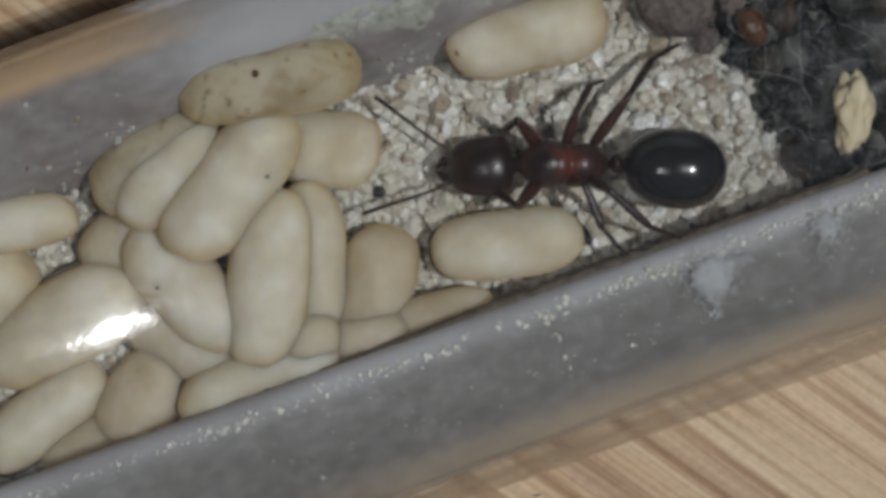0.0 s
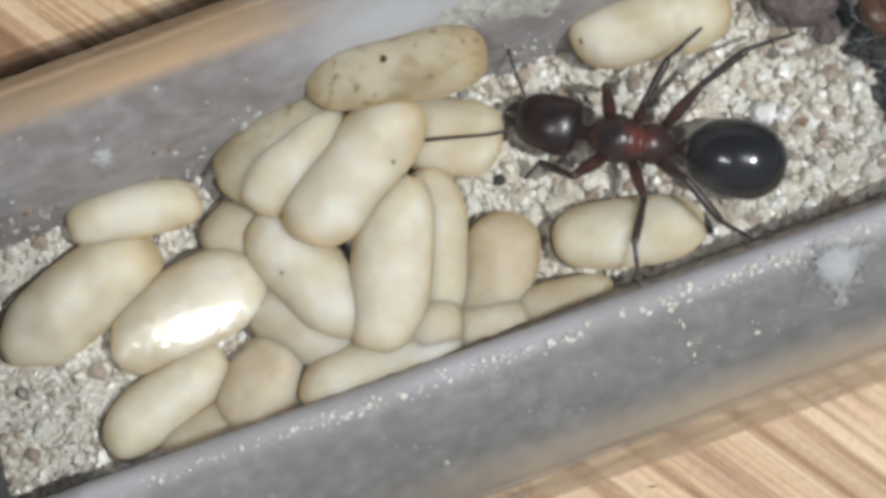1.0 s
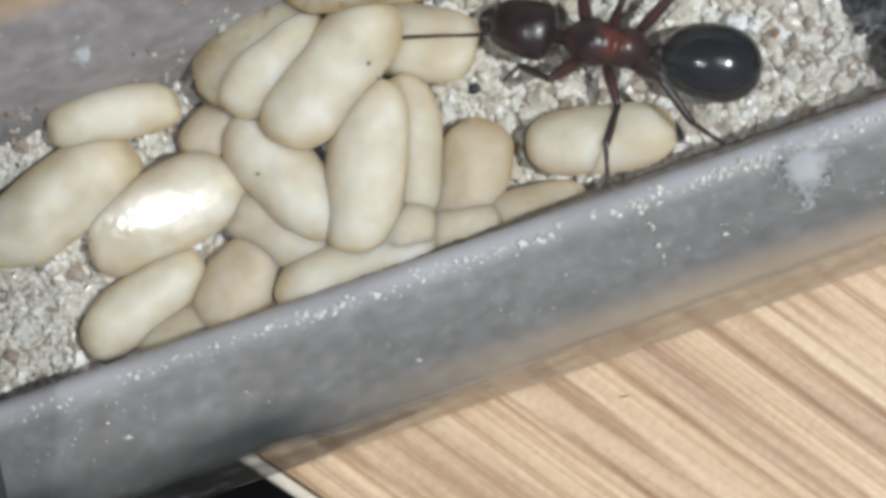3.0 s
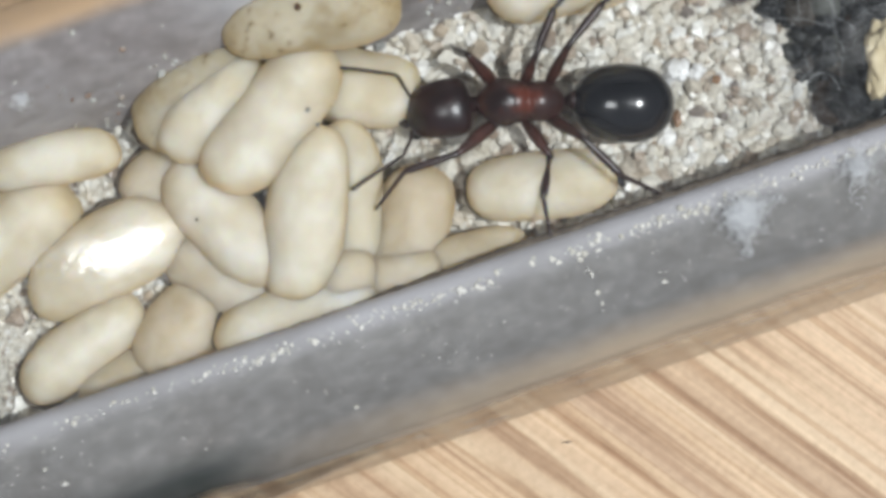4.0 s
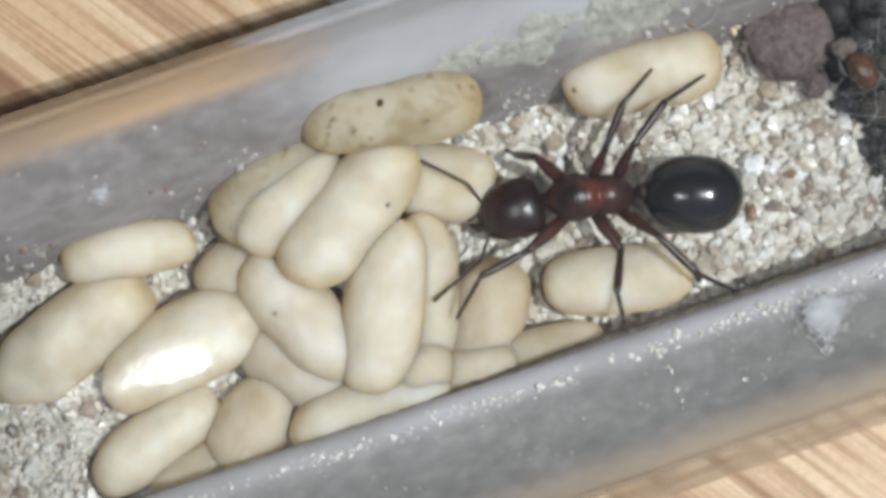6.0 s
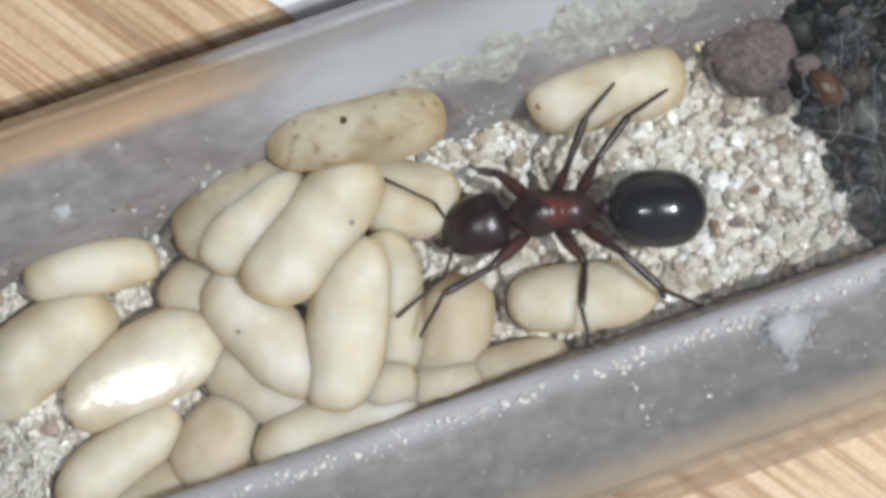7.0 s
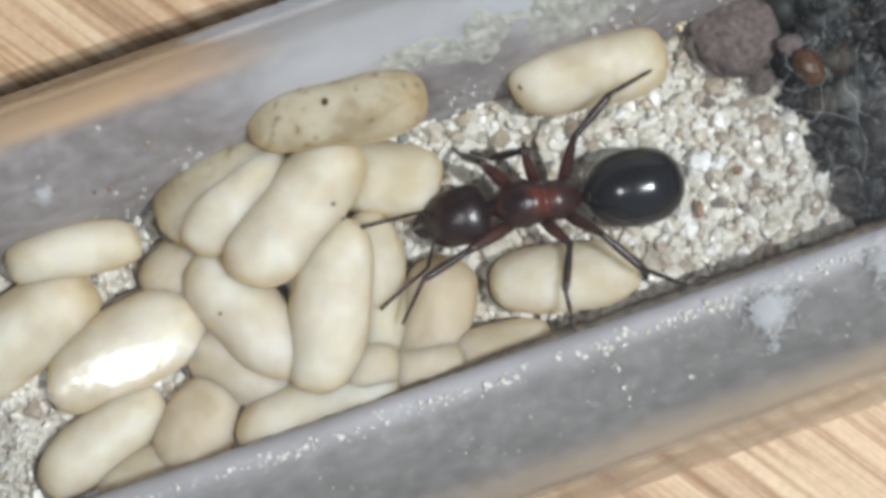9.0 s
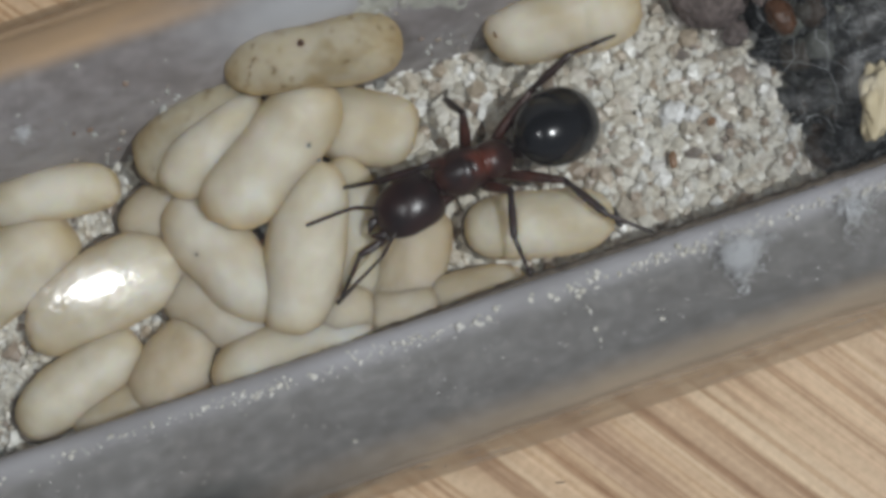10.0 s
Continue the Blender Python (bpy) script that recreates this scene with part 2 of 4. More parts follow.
def grain_material(name, stops, rough=0.55, spec=0.5):
    m, nt, b = material(name, rough=rough, Specular_IOR_Level=spec)
    g = nt.nodes.new("ShaderNodeNewGeometry")
    c = ramp(nt, g.outputs["Random Per Island"], stops)
    n = noisy(nt, coords(nt), 6000.0, 4)
    c2 = ramp(nt, n, [(0.3, (0.66, 0.64, 0.62)), (0.65, (1.05, 1.05, 1.05))])
    nt.links.new(mix(nt, 0.9, c, c2, "MULTIPLY"), b.inputs["Base Color"])
    bump(nt, b, n, 0.00005, 0.6)
    return m


def mottled(name, a, c, scale, rough=0.7, depth=0.00005, spec=0.4):
    m, nt, b = material(name, rough=rough, Specular_IOR_Level=spec)
    n = noisy(nt, coords(nt), scale, 5, 0.65)
    nt.links.new(ramp(nt, n, [(0.3, a), (0.7, c)]), b.inputs["Base Color"])
    bump(nt, b, n, depth, 0.8)
    return m


WOOD = wood_material()
GLASS = glass_material("clear_glass", 0.42)
BORE = glass_material("clear_glass_bore", 0.08)
# Painted in: dark floor and tan table seen through the glass, brighter lit lip.
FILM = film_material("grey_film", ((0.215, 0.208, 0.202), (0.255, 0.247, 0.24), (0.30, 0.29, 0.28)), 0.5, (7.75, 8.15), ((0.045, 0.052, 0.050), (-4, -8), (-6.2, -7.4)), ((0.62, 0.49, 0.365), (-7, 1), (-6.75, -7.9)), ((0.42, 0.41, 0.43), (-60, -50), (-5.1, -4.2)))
# Painted in: white paper and tan wood seen through the far wall.
FILM_BROWN = film_material("brown_film", ((0.25, 0.225, 0.22), (0.31, 0.29, 0.288), (0.38, 0.362, 0.36)), 0.5, (7.3, 7.7), ((0.46, 0.465, 0.48), (-4.5, 0.5), (4.7, 6.0)), ((0.60, 0.415, 0.26), (-0.5, -3.5), (6.40, 6.95)))
COCOON = cocoon_material()
SPECKLED = cocoon_material("speckled_silk", ((0.48, 0.455, 0.395), (0.49, 0.47, 0.41), (0.48, 0.455, 0.395)), 0.60, 0.9)
DULL = cocoon_material("dull_silk", ((0.58, 0.54, 0.48), (0.59, 0.555, 0.50), (0.565, 0.52, 0.455)), 0.80, 0.5)
HEAD = chitin_material("head_chitin", [(0.3, (0.008, 0.0055, 0.006)), (0.7, (0.032, 0.012, 0.011))], 0.30)
GASTER = chitin_material("gaster_chitin", [(0.3, (0.005, 0.006, 0.008)), (0.7, (0.011, 0.012, 0.014))], 0.2, 700.0, 0.000002)
BAND = chitin_material("gaster_band", [(0.3, (0.008, 0.008, 0.008)), (0.7, (0.024, 0.022, 0.021))], 0.25)
LEG = chitin_material("leg_chitin", [(0.3, (0.009, 0.006, 0.006)), (0.7, (0.032, 0.013, 0.011))], 0.33, 1500.0)
THIGH = chitin_material("thigh_chitin", [(0.3, (0.020, 0.010, 0.008)), (0.7, (0.066, 0.021, 0.014))], 0.36, 1500.0)
EYE = chitin_material("eye_chitin", [(0.3, (0.004, 0.004, 0.004)), (0.7, (0.01, 0.01, 0.01))], 0.2)
THORAX = thorax_material()
SAND = grain_material("sand_grains", [(0.0, (0.62, 0.58, 0.49)), (0.20, (0.80, 0.78, 0.71)), (0.36, (0.66, 0.62, 0.52)), (0.46, (0.40, 0.32, 0.255)), (0.53, (0.68, 0.63, 0.53)), (0.70, (0.74, 0.73, 0.67)), (0.84, (0.92, 0.92, 0.89)), (0.92, (0.53, 0.45, 0.35)), (0.97, (0.33, 0.26, 0.20)), (1.0, (0.24, 0.22, 0.21))], 0.3, 0.7)
DUST = grain_material("dust_grains", [(0.0, (0.62, 0.60, 0.52)), (0.5, (0.78, 0.76, 0.70)), (1.0, (0.85, 0.84, 0.80))])
DIRT = grain_material("wall_dirt", [(0.0, (0.40, 0.39, 0.35)), (0.4, (0.52, 0.53, 0.50)), (0.7, (0.36, 0.31, 0.26)), (0.88, (0.22, 0.13, 0.09)), (1.0, (0.60, 0.62, 0.60))], 0.7, 0.3)
SANDBED = mottled("sand_bed", (0.50, 0.475, 0.41), (0.78, 0.755, 0.69), 3200.0)
# Dark brown for the film's edge strip and the cocoons' modelled foot shade.
EDGE = mottled("dark_edge", (0.05, 0.04, 0.03), (0.20, 0.165, 0.13), 2600.0, 0.8, 0.0001)
CRUST = mottled("mineral_crust", (0.27, 0.27, 0.235), (0.50, 0.495, 0.44), 2300.0, 0.8, 0.00006)
SOIL = grain_material("soil_clumps", [(0.0, (0.005, 0.007, 0.009)), (0.40, (0.012, 0.014, 0.015)), (0.56, (0.036, 0.038, 0.034)), (0.70, (0.013, 0.014, 0.015)), (0.82, (0.080, 0.082, 0.070)), (0.88, (0.040, 0.024, 0.015)), (0.95, (0.055, 0.062, 0.062)), (1.0, (0.20, 0.20, 0.17))], 0.6)
SLEEVE = mottled("black_rubber", (0.007, 0.010, 0.016), (0.024, 0.031, 0.046), 2500.0, 0.5, 0.00002)
PAPER = mottled("white_paper", (0.62, 0.63, 0.66), (0.80, 0.80, 0.82), 900.0, 0.6)
BROWN = mottled("brown_husk", (0.085, 0.068, 0.063), (0.25, 0.20, 0.185), 3800.0, 0.9, 0.00030)
AMBER = mottled("amber_husk", (0.050, 0.022, 0.010), (0.12, 0.055, 0.028), 2600.0, 0.4)
PALE = mottled("pale_husk", (0.56, 0.46, 0.28), (0.74, 0.64, 0.44), 1500.0, 0.6)
FIBRE = mottled("grey_fibre", (0.24, 0.25, 0.26), (0.50, 0.51, 0.52), 800.0, 0.6)
BANDING = mottled("cream_banding", (0.52, 0.46, 0.37), (0.68, 0.62, 0.52), 1200.0, 0.5)
DARK = mottled("dark_floor", (0.010, 0.010, 0.011), (0.02, 0.02, 0.02), 20.0, 0.8, 0.0005)


# ---- mesh helpers, in millimetres ----
def mesh_from(name, verts, faces, mat, smooth=True):
    me = bpy.data.meshes.new(name)
    me.from_pydata([(x * MM, y * MM, z * MM) for x, y, z in verts], [], faces)
    me.materials.append(mat)
    if smooth:
        me.polygons.foreach_set("use_smooth", [True] * len(me.polygons))
    me.update()
    return me


def part(name, data, parent, label=""):
    """Links mesh data as one mesh object under a thing or a part."""
    ob = new(name, data)
    ob.parent = parent
    return tagged(ob, label)


def thing(name, label, category, data=None, group="", kind="", at=None):
    ob = new(name, data)
    if at is not None:
        ob.matrix_world = at
    return tagged(ob, label, category, group, kind)


def place(x, y, z, rx=0, ry=0, rz=0):
    return pose(x * MM, y * MM, z * MM, rx, ry, rz)


def loft(rings, n=20):
    """A closed body round the x axis from rows of (x, half width, half height, rise, sideways)."""
    verts, faces = [], []
    if rings[0][0] > rings[-1][0]:
        rings = rings[::-1]
    for x, w, h, *off in rings:
        dz = off[0] if off else 0
        dy = off[1] if len(off) > 1 else 0
        for i in range(n):
            a = 2 * math.pi * i / n
            c, s = math.cos(a), math.sin(a)
            verts.append((x, w * c + dy, h * s + dz))
    for r in range(len(rings) - 1):
        for i in range(n):
            j = (i + 1) % n
            faces.append((r * n + i, r * n + j, (r + 1) * n + j, (r + 1) * n + i))
    faces.append(tuple(range(n))[::-1])
    faces.append(tuple((len(rings) - 1) * n + i for i in range(n)))
    return verts, [f[::-1] for f in faces]


def extrude(profile, x0, x1, steps=1, wobble=0.0):
    """A sheet or solid along x from a closed profile of (y, z)."""
    verts, faces, n = [], [], len(profile)
    for k in range(steps + 1):
        x = x0 + (x1 - x0) * k / steps
        for i, (y, z) in enumerate(profile):
            d = wobble * noise.noise((x * 0.6, y * 0.9, z * 0.9)) if wobble else 0
            verts.append((x, y, z + d))
    for k in range(steps):
        for i in range(n):
            j = (i + 1) % n
            faces.append((k * n + i, k * n + j, (k + 1) * n + j, (k + 1) * n + i))
    faces.append(tuple(range(n))[::-1])
    faces.append(tuple(steps * n + i for i in range(n)))
    return verts, faces


def ico(sub):
    bm = bmesh.new()
    bmesh.ops.create_icosphere(bm, subdivisions=sub, radius=1)
    v = np.array([p.co[:] for p in bm.verts])
    f = np.array([[q.index for q in p.verts] for p in bm.faces])
    bm.free()
    return v, f


ICO1, ICO2 = ico(1), ico(2)


def scatter(name, places, sizes, mat, base=ICO1, rough=0.25, seed=1, flat=1.0, smooth=False):
    """Many small irregular lumps joined into one mesh."""
    rng = np.random.default_rng(seed)
    v0, f0 = base
    verts, faces = [], []
    for k, (p, s) in enumerate(zip(places, sizes)):
        q = rng.normal(size=4)
        r = np.array(Matrix.Rotation(rng.uniform(0, 6.28), 3, Vector(q[:3])))
        v = v0 * (1 + rough * rng.normal(size=(len(v0), 1))) * rng.uniform(0.65, 1.2, 3)
        v = (v @ r.T) * s
        v[:, 2] *= flat
        verts.append(v + p)
        faces.append(f0 + k * len(v0))
    return mesh_from(name, np.concatenate(verts).tolist(), np.concatenate(faces).tolist(), mat, smooth)


def tube_along(points, radius, n=5):
    verts, faces = [], []
    for k, p in enumerate(points):
        p = Vector(p)
        d = Vector(points[min(k + 1, len(points) - 1)]) - Vector(points[max(k - 1, 0)])
        d.normalize()
        u = d.orthogonal().normalized()
        w = d.cross(u)
        for i in range(n):
            a = 2 * math.pi * i / n
            verts.append(tuple(p + radius * (math.cos(a) * u + math.sin(a) * w)))
    for k in range(len(points) - 1):
        for i in range(n):
            j = (i + 1) % n
            faces.append((k * n + i, k * n + j, (k + 1) * n + j, (k + 1) * n + i))
    return verts, faces


def join(pieces):
    verts, faces = [], []
    for v, f in pieces:
        o = len(verts)
        verts += v
        faces += [tuple(i + o for i in q) for q in f]
    return verts, faces


# ---- table board, floor below it, paper ----
def build_table():
    a = radians(-53)
    ex, ey = math.cos(a), math.sin(a)          # along the board's edge
    nx, ny = -ey, ex                           # into the board
    ox, oy = -8.83 + nx * 0.5, -9.03 + ny * 0.5
    def at(u, w, z):
        return (ox + ex * u + nx * w, oy + ey * u + ny * w, z)
    rows = [(0.0, -16), (-0.02, -0.5), (0.05, -0.16), (0.22, -0.03), (0.5, 0)]
    verts, faces = [], []
    for w, z in rows + [(84, 0), (84, -16)]:
        for u in (-70, -30, 30, 70):
            verts.append(at(u, w, z))
    m = len(rows) + 2
    for r in range(m):
        for k in range(3):
            q = (r + 1) % m
            faces.append((r * 4 + k, r * 4 + k + 1, q * 4 + k + 1, q * 4 + k))
    faces.append(tuple(r * 4 for r in range(m)))
    faces.append(tuple(r * 4 + 3 for r in range(m))[::-1])
    board = thing("table", "light streaky wood-grain table board with a rounded edge", "table", mesh_from("table", verts, faces, WOOD, False), kind="structure")
    band = [(-0.48, -16), (-0.5, -0.25), (-0.42, -0.06), (-0.30, 0.0), (-0.08, 0.0), (-0.05, -0.05), (-0.05, -16)]
    verts, faces, m = [at(u, w, z) for w, z in band for u in (-70, 70)], [], len(band)
    for r in range(m):
        q = (r + 1) % m
        faces.append((r * 2, r * 2 + 1, q * 2 + 1, q * 2))
    faces += [tuple(r * 2 for r in range(m)), tuple(r * 2 + 1 for r in range(m))[::-1]]
    part("edge_band", mesh_from("edge_band", verts, faces, BANDING, False), board, "cream edge band")
    s = 130
    thing("floor", "dark unlit floor below the table edge", "floor", mesh_from("floor", [(-s, -s, -60), (s, -s, -60), (s, s, -60), (-s, s, -60)], [(0, 1, 2, 3)], DARK, False), kind="structure")


def build_paper():
    outline = [(-0.55, 9.3), (-0.9, 9.9), (-1.82, 10.99), (-4.5, 14.2), (-3.0, 22), (40, 22), (40, 4.6), (-2.0, 4.6), (-2.9, 5.6), (-2.2, 6.8), (-1.3, 7.9)]
    v = [(x, y, 0.01) for x, y in outline] + [(x, y, 0.13) for x, y in outline]
    n = len(outline)
    f = [tuple(range(n))[::-1], tuple(range(n, 2 * n))] + [(i, (i + 1) % n, n + (i + 1) % n, n + i) for i in range(n)]
    thing("paper_sheet", "white paper sheet lying on the table under the tube", "paper", mesh_from("paper_sheet", v, f, PAPER, False))


# ---- the tube ----
def build_tube():
    tube = thing("glass_tube", "clear thick glass test tube lying on the wooden table, dusty inside", "test tube", at=place(0, 0, 8))
    x0, x1, n, cy, cz = -60, 30, 128, -0.36, 0.26
    verts, faces = [], []
    for x, r in ((x0, 8.25), (x1, 8.25), (x1, 8.25), (x1, 7.95), (x1, 7.95), (x0, 7.95), (x0, 7.95), (x0, 8.25)):
        for i in range(n):
            a = 2 * math.pi * i / n
            verts.append((x, cy + r * math.cos(a), cz + r * math.sin(a)))
    for k in range(0, 8, 2):
        for i in range(n):
            j, q = (i + 1) % n, k + 1
            faces.append((k * n + i, k * n + j, q * n + j, q * n + i))
    wall = mesh_from("glass_wall", verts, [f[::-1] for f in faces], GLASS)
    wall.materials.append(BORE)
    for k, poly in enumerate(wall.polygons):
        poly.material_index = 1 if 2 * n <= k < 3 * n else 0
    part("glass_wall", wall, tube)
    # near-side grey liner added in place of refraction, its edge proud over the sand
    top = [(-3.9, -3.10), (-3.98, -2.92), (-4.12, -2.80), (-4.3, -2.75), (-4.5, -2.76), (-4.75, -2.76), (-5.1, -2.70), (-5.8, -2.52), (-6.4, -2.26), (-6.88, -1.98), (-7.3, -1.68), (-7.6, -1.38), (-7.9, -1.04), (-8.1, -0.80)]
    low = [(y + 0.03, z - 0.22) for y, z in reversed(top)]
    part("near_liner", mesh_from("near_liner", *extrude(top + low, -40, 26, 90, 0.10), FILM), tube, "grey liner added for the wall's cloudy look, lit lip painted paler")
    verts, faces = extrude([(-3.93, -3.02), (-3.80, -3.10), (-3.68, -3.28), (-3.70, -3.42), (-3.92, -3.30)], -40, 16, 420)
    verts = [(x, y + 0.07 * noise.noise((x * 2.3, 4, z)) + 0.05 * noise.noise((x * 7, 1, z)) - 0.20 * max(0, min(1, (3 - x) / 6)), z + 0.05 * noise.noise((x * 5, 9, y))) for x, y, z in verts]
    part("dark_edge", mesh_from("dark_edge", verts, faces, EDGE), tube, "dark brown strip along the film's edge")
    # the top rises past mid-height to carry the painted wood tone
    far = [(3.55, -6.0), (3.85, -5.2), (4.2, -3.9), (4.7, -2.7), (5.4, -1.6), (6.2, -0.8), (6.85, -0.2), (7.05, 0.4), (7.2, 0.9), (7.3, 1.5), (7.32, 2.0)]
    under = [(y + 0.15, z - 0.08) for y, z in reversed(far)]
    part("dirt_film", mesh_from("dirt_film", *extrude(far + under, -40, 26, 90, 0.16), FILM_BROWN), tube, "brownish dirt film on the inner wall, wood and paper tones painted in")
    return tube


def build_stopper():
    """A foam plug whose inner face is cut a little aslant."""
    n, end = 72, -15.5
    rings = [(-34, 7.3), (-33.6, 7.8), (end - 0.30, 7.8), (end - 0.10, 7.74), (end, 7.55), (end, 5.0), (end, 2.5), (end, 0.05)]
    verts, faces = loft([(x, r, r) for x, r in rings], n)
    verts = [(x + (0.11 * (y + 3.31) + 0.215 * (z + 3.16) + 0.05 * noise.noise((y * 2, z * 2, 5)) if x > -30 else 0), y, z) for x, y, z in verts]
    thing("stopper", "matt blue-black foam stopper filling the end of the tube", "stopper", mesh_from("stopper", verts, faces, SLEEVE), at=place(0, -0.36, 8.26))


# ---- sand, cocoons ----
def sand_height(x, y):
    return 2.75 - 0.35 * max(0.0, min(1.0, (x + 3) / 5)) + 0.16 * noise.noise((x * 0.45, y * 0.6, 3.1)) + 0.02 * y * y * 0.6


def build_sand():
    nx, ny, verts, faces = 120, 28, [], []
    for i in range(nx + 1):
        for j in range(ny + 1):
            x, y = -40 + 66 * i / nx, -4.3 + 8.2 * j / ny
            verts.append((x, y, sand_height(x, y) + 0.05 * noise.noise((x * 4, y * 4, 0))))
    for i in range(nx):
        for j in range(ny):
            q = i * (ny + 1) + j
            faces.append((q, q + ny + 1, q + ny + 2, q + 1))
    thing("sand_bed", "bed of pale sand along the tube's bottom", "sand", mesh_from("sand_bed", verts, faces, SANDBED), kind="stuff")
    rng = np.random.default_rng(5)
    places, sizes = [], []
    for _ in range(10500):
        x, y = rng.uniform(-19, 19), rng.uniform(-4.2, 3.9)
        s = min(0.36, 0.115 * math.exp(rng.normal() * 0.5) * (1.2 if x > 2 else 0.75))
        places.append((x, y, sand_height(x, y) + 0.35 * s + rng.uniform(0, 0.06)))
        sizes.append(s)
    for _ in range(6500):
        x, y = rng.uniform(-19, -4), rng.uniform(-4.2, 3.9)
        s = min(0.16, 0.055 * math.exp(rng.normal() * 0.45))
        places.append((x, y, sand_height(x, y) + 0.6 * s + rng.uniform(0, 0.07)))
        sizes.append(s)
    thing("sand_grains", "loose pale, tan and brown sand grains", "sand", scatter("sand_grains", places, sizes, SAND, ICO1, 0.17, 6), kind="stuff")


def cocoon(x, y, z, turn, length, width, tilt=0, seed=0, label="smooth cream silk cocoon lying in the sand", lumps=0.075, crease=None, mat=None, bow=0.0, taper=None, waist=0.0, foot_shade=None):
    """A blunt-ended silk capsule; bow bends it sideways, taper thins the end at +x, waist pinches the middle."""
    rng = random.Random(seed)
    n, m = 36, 34
    blunt = rng.uniform(3.1, 3.6)
    taper = rng.uniform(-0.07, 0.07) if taper is None else taper
    rings = []
    for k in range(m + 1):
        u = -math.cos(math.pi * k / m)
        r = max(0.0, (1 - abs(u) ** blunt)) ** 0.42 * (1 - taper * u - waist * math.exp(-(u / 0.3) ** 2)) + 0.012
        if crease is not None:
            r *= 1 - 0.06 * math.exp(-((u - crease) / 0.05) ** 2)
        rings.append((u * length / 2, r * width / 2, r * width / 2 * 0.97, 0.0, bow * (1 - u * u)))
    verts, faces = loft(rings, n)
    out = []
    for vx, vy, vz in verts:
        d = 1 + lumps * noise.noise((vx * 0.7 + seed * 7.3, vy * 0.7, vz * 0.7)) + 0.022 * noise.noise((vx * 1.9, vy * 2.1 + seed, vz * 2.1))
        out.append((vx * d, vy * d, vz * d))
    body = thing("cocoon", label, "cocoon", mesh_from("cocoon", out, faces, mat or COCOON), group="ant cocoons in the tube", at=place(x, y, z, 0, -tilt, turn))
    if foot_shade:                # contact shade put in as a dark rim along its foot, between two compass bearings
        a0, a1, thick = foot_shade[0], foot_shade[1], 1.6 * foot_shade[2]
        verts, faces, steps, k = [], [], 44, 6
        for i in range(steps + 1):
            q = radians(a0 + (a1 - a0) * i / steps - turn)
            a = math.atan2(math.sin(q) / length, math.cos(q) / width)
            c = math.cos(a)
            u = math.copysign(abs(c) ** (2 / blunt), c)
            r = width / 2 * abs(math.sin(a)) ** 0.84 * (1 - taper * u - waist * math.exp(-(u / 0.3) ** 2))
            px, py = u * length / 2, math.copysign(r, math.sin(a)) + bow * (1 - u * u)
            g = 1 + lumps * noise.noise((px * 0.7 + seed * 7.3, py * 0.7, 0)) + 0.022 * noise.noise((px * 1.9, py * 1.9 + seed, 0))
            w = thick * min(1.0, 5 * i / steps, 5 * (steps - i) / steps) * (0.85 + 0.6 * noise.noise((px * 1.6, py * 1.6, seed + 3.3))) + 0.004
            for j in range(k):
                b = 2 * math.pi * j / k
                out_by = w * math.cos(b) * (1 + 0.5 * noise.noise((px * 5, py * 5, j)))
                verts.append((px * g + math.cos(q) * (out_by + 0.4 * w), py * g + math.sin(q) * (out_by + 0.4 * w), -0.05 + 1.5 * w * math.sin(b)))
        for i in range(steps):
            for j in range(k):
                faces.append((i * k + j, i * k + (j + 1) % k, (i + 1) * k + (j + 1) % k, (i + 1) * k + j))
        part("shade_rim", mesh_from("shade_rim", verts, faces, EDGE), body, "dark rim put in for the shade along its foot")


